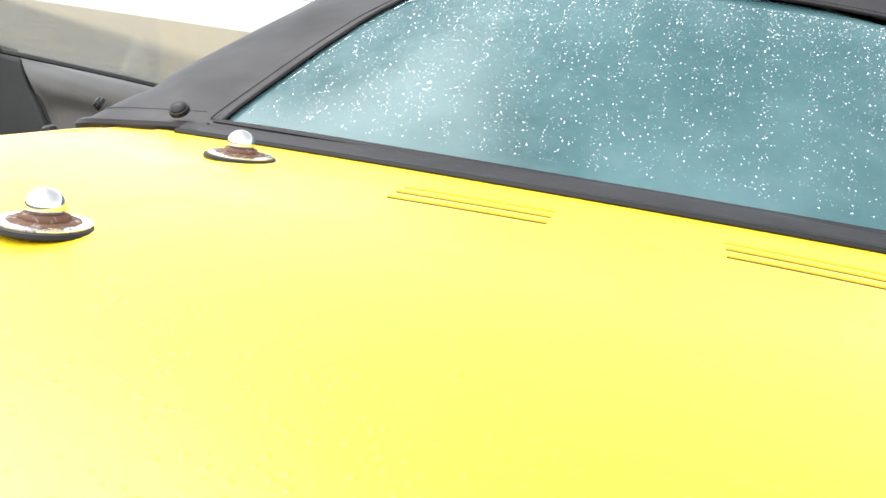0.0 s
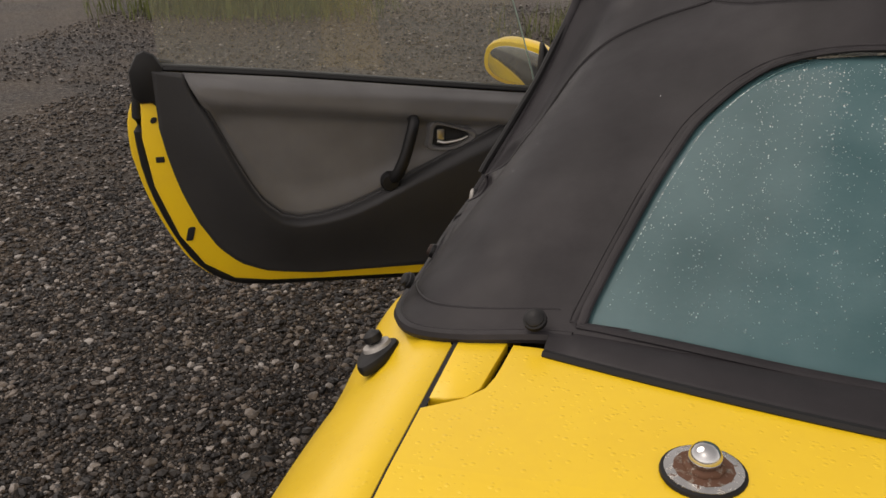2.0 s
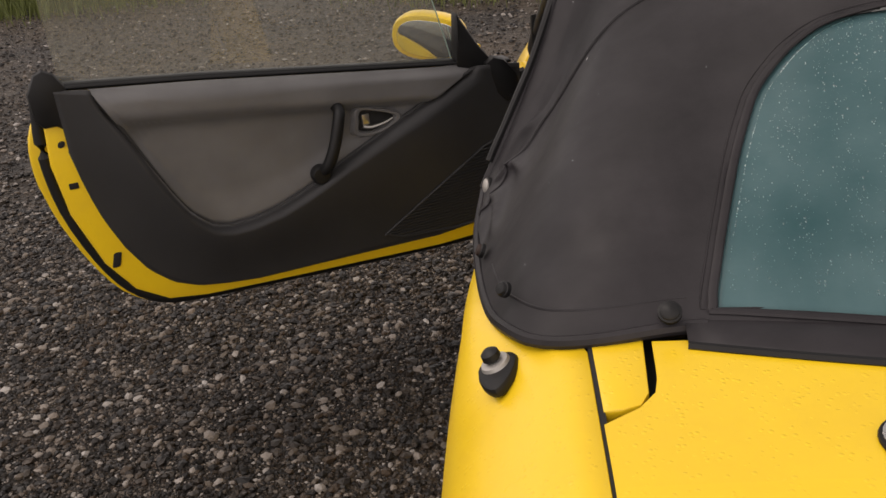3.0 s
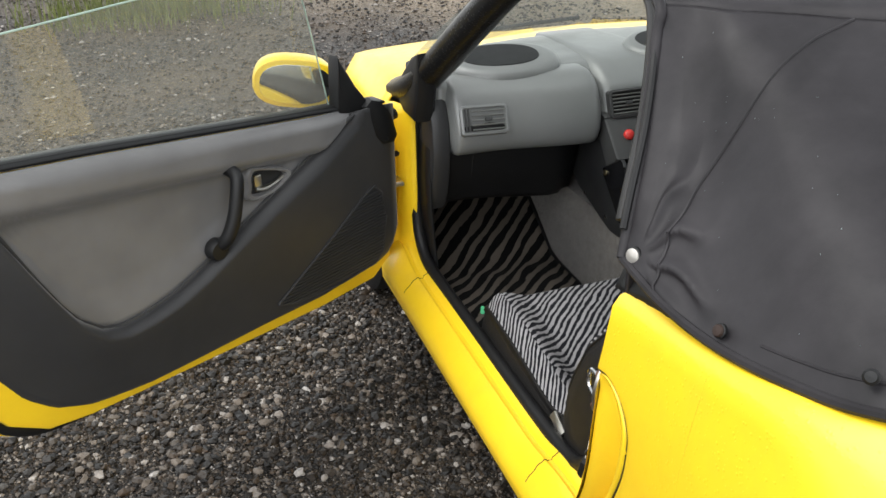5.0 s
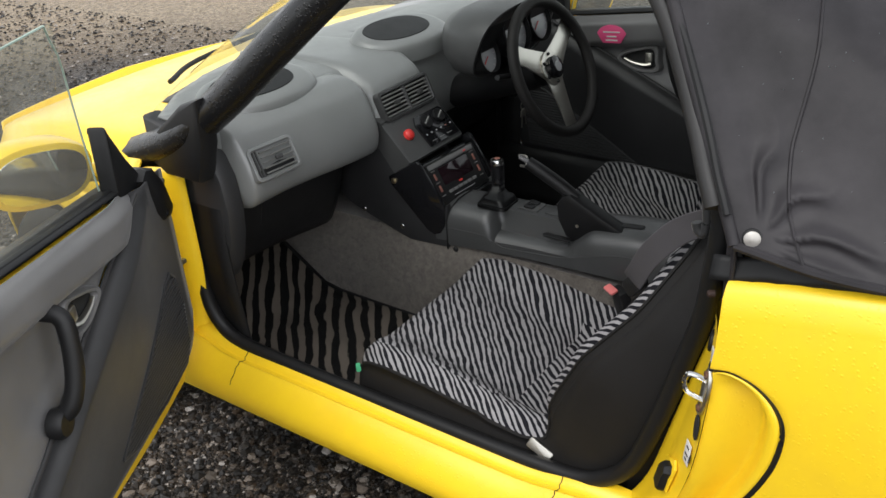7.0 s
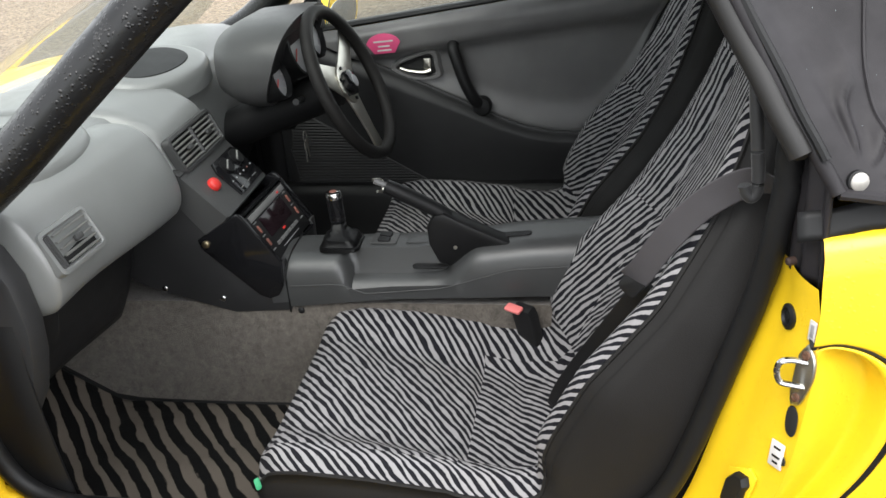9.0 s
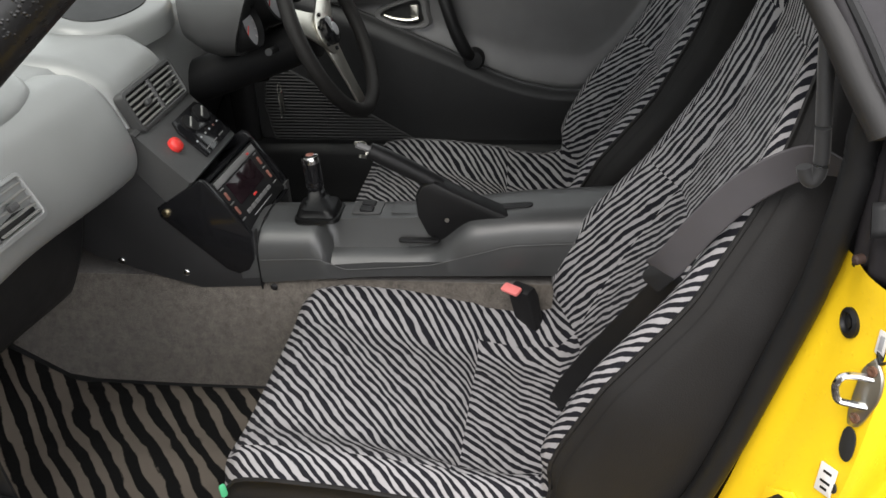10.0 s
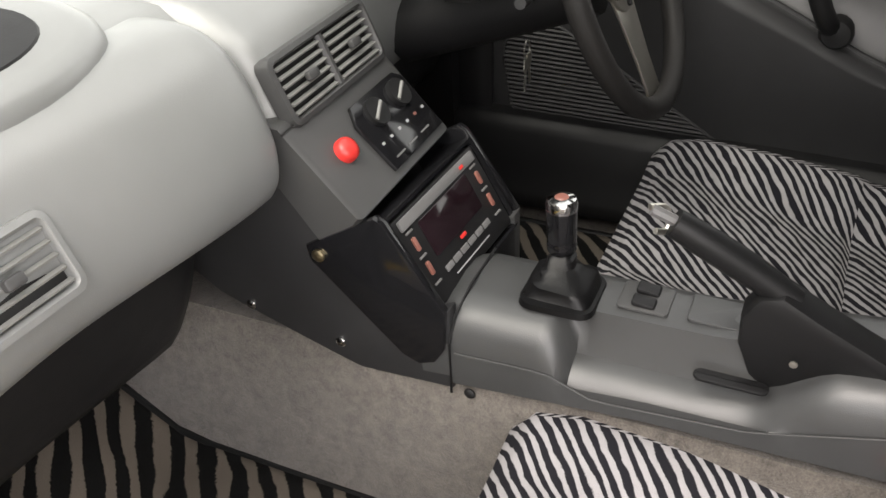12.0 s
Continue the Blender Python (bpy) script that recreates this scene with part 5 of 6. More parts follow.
# radio pod with its side plates
rf = frame_at((-0.043, 2.296, 0.533), (1, -0.06, 0), (0.0, 0.050, 0.086))
part("radio_pod", loft([[rf(a * k, b * k, n) for a, b in rounded(0.204, 0.123, 0.006)] for k, n in ((0.97, -0.11), (0.99, -0.02), (1.0, 0.004), (0.985, 0.007), (0.92, 0.006), (0.915, -0.006))]), GLOSS_BLACK, car, "black plastic radio pod")
for x in (-0.152, 0.060):
    plate = [(2.417, 0.546), (2.402, 0.556), (2.332, 0.598), (2.322, 0.594), (2.257, 0.497), (2.261, 0.448), (2.273, 0.427), (2.292, 0.419), (2.312, 0.427), (2.414, 0.528)]
    pl = part("side_plate", prism(plate, lambda a, b, n: (x + n, a, b), 0.012, 0.003), GLOSS_BLACK, car, "black pod side plate")
    if x < 0:
        part("screw", spin([(0.0075, 0), (0.0075, 0.003), (0.004, 0.005), (0.0, 0.005)], (x, 2.401, 0.538), (-1, 0, 0), 14), BRASS, pl)

radio = thing("car_radio", rf(0, 0, 0), "black double-height car stereo with pinkish keys", "radio")
part("fascia", prism(rounded(0.184, 0.106, 0.004), lambda a, b, n: rf(a, b, -0.006 + n), 0.012, 0.002), BLACK, radio)
part("display", prism(rounded(0.11, 0.044, 0.003, cy=0.012), lambda a, b, n: rf(a, b, 0.006 + n), 0.0015, 0.0004), SCREEN, radio, "dark display")
part("slot_cover", prism(rounded(0.168, 0.012, 0.002, cy=0.0435), lambda a, b, n: rf(a, b, 0.006 + n), 0.003, 0.0008), GREY_TRIM, radio)
for sx in (-0.074, 0.074):
    for cy in (0.018, -0.012):
        part("key", prism(rounded(0.006, 0.016, 0.002, cx=sx, cy=cy), lambda a, b, n: rf(a, b, 0.006 + n), 0.003, 0.0008), AMBER, radio, "pinkish lit key")
    for cy in (0.033, 0.003, -0.030):
        part("small_key", prism(rounded(0.013, 0.0025, 0.001, cx=sx, cy=cy), lambda a, b, n: rf(a, b, 0.006 + n), 0.0025, 0.0008), GREY_TRIM, radio)
for i in range(6):
    part("preset", prism(rounded(0.015, 0.007, 0.001, cx=-0.045 + i * 0.018, cy=-0.028), lambda a, b, n: rf(a, b, 0.006 + n), 0.002, 0.0005), GREY_TRIM, radio)
part("red_mark", prism(rounded(0.012, 0.004, 0.001, cx=0.0, cy=-0.016), lambda a, b, n: rf(a, b, 0.006 + n), 0.0018, 0.0004), RED, radio)
part("red_mark", prism(rounded(0.008, 0.004, 0.001, cx=0.052, cy=0.043), lambda a, b, n: rf(a, b, 0.0092 + n), 0.001, 0.0003), RED, radio)
part("print_bar", prism(rounded(0.08, 0.0015, 0.0006, cx=0.0, cy=-0.041), lambda a, b, n: rf(a, b, 0.006 + n), 0.0012, 0.0003), DIAL, radio)

# flank of the centre stack down to the tunnel
flank = [(2.68, 0.60), (2.50, 0.625), (2.434, 0.612), (2.394, 0.555), (2.33, 0.46), (2.255, 0.50), (2.255, 0.392), (2.37, 0.385), (2.44, 0.406), (2.55, 0.442), (2.68, 0.53)]
part("stack_flank", prism(flank, lambda a, b, n: (-0.1475 + n, a, b), 0.02, 0.004), FLANK, car, "dark lower flank of the centre stack")
part("stack_flank", prism(flank, lambda a, b, n: (0.046 + n, a, b), 0.02, 0.004), DASH_DARK, car)
for y, z in ((2.509, 0.438), (2.392, 0.417), (2.585, 0.505), (2.235, 0.392)):
    part("trim_screw", spin([(0.0065, 0), (0.0065, 0.002), (0.004, 0.004), (0.0, 0.004)], (-0.147, y, z), (-1, 0, 0), 12), CHROME if y < 2.55 and y > 2.3 else BLACK, car, "small chrome trim screw")

# ---------------------------------------------------------------- tunnel and console
part("tunnel", loft([[(-0.163, y, 0.15), (-0.157, y, 0.27), (-0.149, y, 0.375), (-0.135, y, 0.402), (0.05, y, 0.40), (0.068, y, 0.37), (0.085, y, 0.27), (0.105, y, 0.15)] for y in span(1.42, 3.0, 12)]), TUNNEL, car, "grey-brown carpeted tunnel")


def cons_top(y):
    return lerp([(1.62, 0.542), (1.80, 0.530), (1.86, 0.522), (2.0, 0.505), (2.25, 0.500), (2.29, 0.485)], y)


def cons_ring(y):
    t = cons_top(y)
    dip = 0.048 * smooth(2.145, 2.130, y) * smooth(1.88, 1.96, y)
    base = lerp([(1.60, 0.432), (2.05, 0.418), (2.29, 0.396)], y)
    return [(-0.146, y, base), (-0.150, y, base + 0.03), (-0.149, y, t - 0.055 - dip * 0.2), (-0.146, y, t - 0.028 - dip), (-0.136, y, t - 0.012 - dip), (-0.122, y, t - 0.004 - dip), (-0.110, y, t - 0.001 - dip), (-0.102, y, t - dip * 0.5), (-0.097, y, t), (-0.07, y, t + 0.003), (-0.045, y, t + 0.002), (-0.031, y, t - 0.002), (-0.022, y, t - 0.011), (-0.017, y, t - 0.03), (-0.012, y, base)]


console = part("console", loft([cons_ring(y) for y in span(1.60, 2.29, 60)]), CONSOLE, car, "dark grey moulded centre console with a side tray")
part("parting_line", tube([(-0.1508, y, lerp([(1.62, 0.498), (1.82, 0.485), (1.95, 0.445), (2.10, 0.432), (2.15, 0.452), (2.25, 0.447)], y)) for y in span(1.62, 2.25, 30)], 0.0011, 6), DASH_DARK, console)
part("front_joint", tube([(-0.151, 2.255, 0.39), (-0.151, 2.255, 0.46), (-0.135, 2.252, 0.49), (-0.10, 2.25, 0.503), (-0.03, 2.25, 0.503)], 0.0017, 6), BLACK, console)

# shift lever
shift = part("shift_lever", loft([[(-0.080 + a * k, 2.155 + b * k, z) for a, b in rounded(0.076, 0.080, 0.016)] for k, z in ((1.0, 0.502), (0.97, 0.5085), (0.9, 0.5085))]), BOOT, car, "gear lever with a knurled black knob and chrome cap")
part("boot", loft([[(-0.080 + 0.020 * t + a * k + 0.004 * math.sin(7 * i + 9 * t) * (1 if 0 < t < 0.7 else 0), 2.155 + 0.009 * t + b * k, 0.503 + 0.045 * t) for i, (a, b) in enumerate(rounded(0.068, 0.072, 0.018))] for k, t in ((1.0, 0.0), (1.0, 0.14), (0.90, 0.30), (0.86, 0.38), (0.62, 0.46), (0.56, 0.56), (0.40, 0.62), (0.38, 0.78), (0.27, 0.84), (0.25, 1.1))]), BOOT, shift, "creased black leather boot")
part("shaft", tube([(-0.062, 2.163, 0.530), (-0.060, 2.166, 0.553)], 0.0105, 12), BLACK, shift)
part("knob", spin([(0.0135, 0.0), (0.0155, 0.003), (0.0155, 0.012), (0.0148, 0.014), (0.0155, 0.016), (0.0158, 0.052), (0.0, 0.052)], (-0.060, 2.164, 0.541), (0.03, 0.04, 1), 20), GLOSS_BLACK, shift, "black knurled knob")
part("knob_cap", spin([(0.0162, 0.050), (0.0165, 0.057), (0.0145, 0.062), (0.008, 0.0635), (0.0, 0.0635)], (-0.060, 2.164, 0.541), (0.03, 0.04, 1), 20), CHROME, shift, "chrome cap")
part("knob_badge", spin([(0.008, 0.063), (0.006, 0.0648), (0.0, 0.065)], (-0.060, 2.164, 0.541), (0.03, 0.04, 1), 14), AMBER, shift)
for i, y in enumerate((2.062, 2.005)):
    part("switch_frame", prism(rounded(0.046, 0.052, 0.005), lambda a, b, n: (-0.064 + a, y + 0.010 + b, cons_top(y) + 0.001 + n), 0.004, 0.0015), DASH_DARK, console, "window switch surround") if i == 0 else part("ashtray_lid", prism(rounded(0.044, 0.056, 0.004), lambda a, b, n: (-0.063 + a, y - 0.005 + b, cons_top(y) + 0.001 + n), 0.004, 0.0015), CONSOLE, console)
for dx in (-0.011, 0.011):
    part("window_switch", prism(rounded(0.017, 0.024, 0.003), lambda a, b, n: (-0.064 + dx + a, 2.072 + b, cons_top(2.072) + 0.004 + n + b * 0.1), 0.006, 0.002), BLACK, console, "black rocker switch")

# handbrake
hb = part("handbrake", prism([(1.812, 0.518), (1.85, 0.538), (1.91, 0.568), (1.943, 0.586), (1.963, 0.580), (1.977, 0.556), (1.976, 0.520), (1.963, 0.480), (1.945, 0.466), (1.90, 0.478), (1.84, 0.505)], lambda a, b, n: (-0.126 + n + 0.014 * smooth(0.55, 0.47, b), a, b), 0.040, 0.008), BLACK, car, "black handbrake lever with a leather gaiter")
part("gaiter_rivet", spin([(0.004, 0.0), (0.004, 0.0015), (0.0, 0.002)], (-0.1255, 1.925, 0.518), (-1, 0, 0), 8), STEEL, hb)
part("grip", tube(curve([(-0.106, 1.935, 0.572), (-0.110, 1.975, 0.598), (-0.118, 2.015, 0.624), (-0.123, 2.045, 0.642)], 5), 0.0150, 12, taper=lambda t: 0.85 + 0.15 * math.sin(3 * t)), BLACK, hb, "black plastic grip")
part("release", tube([(-0.123, 2.043, 0.643), (-0.128, 2.064, 0.654)], 0.0055, 8), GREY_TRIM, hb)
part("grip_collar", tube(curve([(-0.134, 2.058, 0.636), (-0.122, 2.050, 0.632), (-0.116, 2.053, 0.650), (-0.128, 2.066, 0.656)], 4), 0.0030, 6), STEEL, hb)
part("slot", prism(rounded(0.018, 0.15, 0.009), lambda a, b, n: (-0.092 + a, 1.86 + b, cons_top(1.86) + 0.002 + b * -0.09 + n), 0.003, 0.001), BLACK, console)
part("slot", prism(rounded(0.016, 0.07, 0.008), lambda a, b, n: (-0.124 + a, 1.975 + b, cons_top(1.96) - 0.034 + n), 0.004, 0.001), BLACK, console)

# ---------------------------------------------------------------- instruments and steering wheel
binnacle = part("binnacle", loft([[(0.275 + a * k, 2.312 + d + 0.10 * (b / 0.09) * (-0.35 if d < 0.05 else 0), 0.792 + b * k) for a, b in oval(0.186, 0.092, 36, 3.0)] for k, d in ((0.72, 0.135), (0.93, 0.09), (1.0, 0.03), (0.985, 0.0), (0.94, 0.0), (0.91, 0.012))]), DASH_DARK, car, "dark hooded instrument binnacle")
part("binnacle_back", prism(oval(0.172, 0.083, 30, 3.0), lambda a, b, n: (0.275 + a, 2.326 - n - 0.35 * b, 0.792 + b), 0.006, 0.002), BLACK, binnacle)
for cx, r in ((0.150, 0.040), (0.258, 0.056), (0.375, 0.048)):
    cz = 0.800 if r > 0.045 else 0.765
    gy = 2.318 - 0.35 * (cz - 0.792)
    part("gauge", spin([(r * 1.06, -0.02), (r * 1.08, 0.018), (r * 1.0, 0.020), (r * 0.97, 0.006), (0.0, 0.006)], (cx, gy, cz), (0, -1, 0.30), 28), BLACK, binnacle, "round black gauge")
    part("dial_face", spin([(r * 0.95, 0.006), (r * 0.95, 0.0075), (0.0, 0.0075)], (cx, gy, cz), (0, -1, 0.30), 28), DIAL, binnacle, "grey dial with white marks")
    df = frame_at(Vector((cx, gy - 0.0075, cz + 0.0023)), (1, 0, 0), (0, 0.30, 1))
    bm = bmesh.new()
    for i in range(11):
        a = radians(-140 + 28 * i)
        tube([df(r * 0.72 * math.sin(a), r * 0.72 * math.cos(a), 0.0), df(r * 0.88 * math.sin(a), r * 0.88 * math.cos(a), 0.0)], 0.0011, 4, bm=bm)
    part("dial_marks", bm, WHITE, binnacle)
    part("needle", tube([df(0, 0, 0.002), df(-r * 0.5, -r * 0.35, 0.002)], 0.0014, 5), RED, binnacle)
column = part("steering_column", tube(curve([(0.262, 2.50, 0.62), (0.264, 2.40, 0.655), (0.266, 2.30, 0.69), (0.267, 2.235, 0.715)], 4), 0.045, 16), BLACK, car, "black steering column shroud")
part("stalk", tube([(0.23, 2.30, 0.70), (0.13, 2.28, 0.725)], 0.007, 8), BLACK, column, "black column stalk")
part("ignition", spin([(0.017, 0), (0.017, 0.02), (0.012, 0.024), (0.0, 0.024)], (0.37, 2.40, 0.60), (0.2, -0.9, 0.1), 16), BLACK, column)

HUB, AXIS = Vector((0.272, 2.200, 0.722)), Vector((0.0, -0.92, 0.39)).normalized()
wf = frame_at(HUB, (1, 0, 0), Vector((1, 0, 0)).cross(AXIS) * -1)
wheel = part("steering_wheel", loft([[wf(math.cos(a) * (0.166 + 0.0145 * math.cos(b)), math.sin(a) * (0.166 + 0.0145 * math.cos(b)), 0.0145 * math.sin(b)) for b in span(0, 2 * math.pi, 10)[:-1]] for a in span(0, 2 * math.pi, 48)], caps=False), LEATHER, car, "black leather sports steering wheel with silver spokes")
bmesh_spokes = ((0.0, -90), (0.0, 30), (0.0, 150))
for i, (_, ang) in enumerate(bmesh_spokes):
    a = radians(ang)
    d, s = Vector((math.cos(a), math.sin(a))), Vector((-math.sin(a), math.cos(a)))
    outline = [(d * r + s * w) for r, w in ((0.02, 0.036), (0.06, 0.030), (0.11, 0.024), (0.16, 0.024))] + [(d * r - s * w) for r, w in ((0.16, 0.024), (0.11, 0.024), (0.06, 0.030), (0.02, 0.036))]
    part("spoke", prism([(p.x, p.y) for p in outline], lambda x, y, n: wf(x, y, n - 0.014 + 0.0), 0.004, 0.001), STEEL, wheel, "brushed silver spoke")
part("hub_plate", prism(oval(0.044, 0.044, 24, 2.0), lambda x, y, n: wf(x, y, n - 0.010), 0.004, 0.001), STEEL, wheel)
part("horn_button", spin([(0.028, -0.008), (0.028, 0.006), (0.024, 0.010), (0.010, 0.013), (0.0, 0.013)], HUB, wf(0, 0, 1) - wf(0, 0, 0), 24), GLOSS_BLACK, wheel, "black horn button")
part("horn_badge", spin([(0.014, 0.012), (0.012, 0.0138), (0.0, 0.014)], HUB, wf(0, 0, 1) - wf(0, 0, 0), 20), DIAL, wheel)
for i in range(6):
    a = radians(30 + 60 * i)
    part("hub_bolt", spin([(0.004, -0.006), (0.004, -0.002), (0.0, -0.002)], wf(0.036 * math.cos(a), 0.036 * math.sin(a), 0), wf(0, 0, 1) - wf(0, 0, 0), 8), BLACK, wheel)

keys = thing("car_key", (0.383, 2.362, 0.55), "steel key ring hanging from the ignition", "key")
part("ring", tube([(0.383 + 0.012 * math.cos(a), 2.362, 0.562 + 0.012 * math.sin(a)) for a in span(0, 2 * math.pi, 16)], 0.0014, 6), STEEL, keys)
for dx, dz in ((-0.006, -0.012), (0.006, -0.008)):
    part("key", prism([(-0.008, 0.0), (0.008, 0.0), (0.009, -0.016), (0.003, -0.022), (0.003, -0.05), (-0.003, -0.05), (-0.003, -0.022), (-0.009, -0.016)], lambda a, b, n: (0.383 + dx + a - b * 0.1 * (1 if dx > 0 else -1), 2.360 + n, 0.562 + dz + b), 0.0022, 0.0006), STEEL, keys)

# ---------------------------------------------------------------- seats
# centre line of the seat face: distance along it, y, z
FACE = [(0.0, 2.192, 0.330), (0.02, 2.186, 0.352), (0.05, 2.16, 0.366), (0.10, 2.11, 0.366), (0.20, 2.01, 0.345), (0.335, 1.878, 0.312), (0.345, 1.868, 0.304), (0.42, 1.795, 0.292), (0.48, 1.735, 0.300), (0.52, 1.705, 0.335),
        (0.60, 1.668, 0.42), (0.72, 1.612, 0.525), (0.85, 1.549, 0.641), (0.98, 1.500, 0.757), (1.06, 1.477, 0.832), (1.14, 1.460, 0.906), (1.22, 1.447, 0.978), (1.27, 1.432, 1.010), (1.30, 1.41, 1.016)]
WIDTH = [(0.0, 0.215), (0.03, 0.228), (0.10, 0.236), (0.30, 0.238), (0.42, 0.236), (0.55, 0.241), (0.70, 0.242), (0.85, 0.228), (0.98, 0.200), (1.08, 0.165), (1.16, 0.140), (1.24, 0.128), (1.30, 0.10)]
SIDE_LIFT = [(0.0, 0.0), (0.05, 0.022), (0.2, 0.045), (0.34, 0.062), (0.46, 0.068), (0.55, 0.080), (0.70, 0.080), (0.82, 0.056), (0.95, 0.04), (1.14, 0.022), (1.3, 0.0)]


def seat_face(d, k):
    """Point of the seat's front: d along the centre line, k from -1 to 1 across; and the way out of it."""
    for (a, ya, za), (b, yb, zb) in zip(FACE, FACE[1:]):
        if d <= b or b == FACE[-1][0]:
            t = (d - a) / (b - a)
            y, z = ya + (yb - ya) * t, za + (zb - za) * t
            way = Vector((0, yb - ya, zb - za)).normalized()
            break
    n0, n1 = Vector((0, 0, 1)), Vector((0, 0.87, 0.49))
    nrm = n0.lerp(n1, smooth(0.42, 0.60, d)).normalized()
    w, lift = lerp(WIDTH, d), lerp(SIDE_LIFT, d)
    a = abs(k)
    bol = smooth(0.50, 0.86, a) * lift
    roll = 0.030 * smooth(0.86, 1.0, a) ** 2
    seam = -0.006 * math.exp(-((a - 0.60) / 0.02) ** 2) * smooth(0.32, 0.35, d) - 0.006 * math.exp(-((d - 0.34) / 0.006) ** 2) * (1 if a < 0.62 else 0) - 0.006 * math.exp(-((d - 0.82) / 0.006) ** 2) * (1 if a < 0.62 else 0)
    puff = 0.012 * (1 - (a / 0.6) ** 2) * (1 if a < 0.6 else 0) * smooth(0, 0.1, d)
    p = Vector((w * k, y, z)) + nrm * (bol - roll + seam + puff * 0.4)
    return p


def seat_uv(cx):
    def uv(at_d, at_k, p, d, k):
        x = p.x - cx
        if d > 0.52:
            x += (1 if at_k > 0 else -1) * smooth(0.50, 0.86, abs(at_k)) * lerp(SIDE_LIFT, at_d)
        if abs(k) > 0.80:
            c = (abs(at_k) - 0.80) / 0.14 * 0.05
            return (at_d * 0.75 - c * 0.9 + 0.4, at_d * 0.5 + c)
        inner = k * (1 if cx < 0 else -1) > 0.60
        if d < 0.34 or (inner and d < 0.52):
            a, off = radians(43), 0.0
        elif d < 0.52:
            a, off = radians(54), 0.17
        elif d < 0.82:
            a, off = radians(66 if inner else 49), 0.09 if inner else 0.17
        elif d < 1.12:
            a, off = radians(72 if inner else 66), 0.48
        else:
            a, off = radians(-76), 0.31
        return (at_d * math.cos(a) + x * math.sin(a) + off, x * math.cos(a) - at_d * math.sin(a))
    return uv


def bucket_seat(cx, label):
    seat = thing("bucket_seat", (cx, 1.9, 0.155), label, "car seat", group="seats")
    ks = [-0.95, -0.92, -0.89] + span(-0.86, 0.86, 34) + [0.89, 0.92, 0.95]
    edge = lambda d: 0.95 + 0.05 * smooth(0.56, 0.42, d)
    at = lambda d, k: seat_face(d, k) + Vector((cx, 0, 0))
    cloth = lambda d, k: at(d, k * edge(d) / 0.95)
    part("cushion", surf(cloth, span(0.0, 0.5, 50), ks, seat_uv(cx)), ZEBRA, seat, "grey and black zebra-striped cushion cloth")
    part("backrest", surf(cloth, span(0.5, 1.30, 64), ks, seat_uv(cx)), ZEBRA, seat, "zebra-striped backrest cloth with headrest")

    # leatherette sides, below and behind the cloth
    def side_panel(sgn):
        def f(d, t):
            if t < 0.2:
                return at(d, sgn * (edge(d) + (1 - edge(d)) * t / 0.2)) + Vector((sgn * 0.001 * t, 0, 0))
            p, t = at(d, sgn), (t - 0.2) / 0.8
            if d < 0.46:
                q = Vector((cx + sgn * (lerp(WIDTH, d) - 0.015), p.y, 0.20))
            else:
                drop = 0.10 + 0.08 * smooth(0.46, 0.6, d) * smooth(1.3, 0.9, d)
                back = Vector((p.x - sgn * 0.01, p.y - drop, p.z - 0.06))
                low = Vector((cx + sgn * 0.22, 1.62 - 0.20 * smooth(0.46, 0.9, d), 0.20))
                q = low.lerp(back, smooth(0.46, 0.75, d))
            out = Vector((sgn * 0.016 * math.sin(math.pi * t), 0, 0))
            return p.lerp(q, t) + out
        return surf(f, span(0.0, 1.30, 70), [0, 0.07, 0.14, 0.19] + span(0.2, 1, 8))

    for sgn in (-1, 1):
        part("side_panel", side_panel(sgn), LEATHER, seat, "black leatherette side")
        part("piping", tube([at(d, sgn * edge(d)) + Vector((sgn * 0.0005, 0, 0)) for d in span(0.03, 1.28, 80)], 0.0032, 6), LEATHER, seat)
    part("front_apron", surf(lambda k, t: cloth(0.0, k).lerp(Vector((cx + k * 0.20, 2.165, 0.20)), t), ks, span(0, 1, 4)), LEATHER, seat, "black front apron")
    part("seat_back", surf(lambda k, t: (cx + k * 0.20 * (1 - 0.5 * t), 1.50 - 0.20 * t + 0.02 * (k * k), 0.20 + 0.80 * t), span(-1, 1, 10), span(0, 1, 12)), LEATHER, seat, "black seat shell", solid=0.02)
    for sx in (-0.16, 0.16):
        part("seat_rail", block(cx + sx - 0.015, cx + sx + 0.015, 1.60, 2.12, 0.155, 0.21, 0.004), STEEL, seat)
    return seat


SEAT_L, SEAT_R = -0.345, 0.296
bucket_seat(SEAT_L, "passenger bucket seat in grey-black zebra cloth with black sides")
bucket_seat(SEAT_R, "driver's bucket seat in grey-black zebra cloth with black sides")

# buckle, belts
buckle = part("belt_buckle", prism([(-0.022, -0.07), (0.022, -0.07), (0.024, 0.03), (0.018, 0.045), (-0.018, 0.045), (-0.024, 0.03)], frame_at((-0.175, 1.80, 0.375), (0.55, 0.83, 0), (-0.05, 0.35, 0.93)), 0.024, 0.006), BLACK, car, "black belt buckle with a pink-red release")
part("release", prism(rounded(0.034, 0.018, 0.004), frame_at((-0.182, 1.817, 0.424), (0.55, 0.83, 0), (0.5, -0.4, 0.2)), 0.006, 0.002), PINK, buckle, "pink-red release button")
BELT_PATH = [(-0.60, 1.44, 0.825), (-0.56, 1.474, 0.827), (-0.553, 1.531, 0.795), (-0.55, 1.575, 0.745), (-0.535, 1.605, 0.69), (-0.52, 1.618, 0.667)]
pts = curve(BELT_PATH, 6)
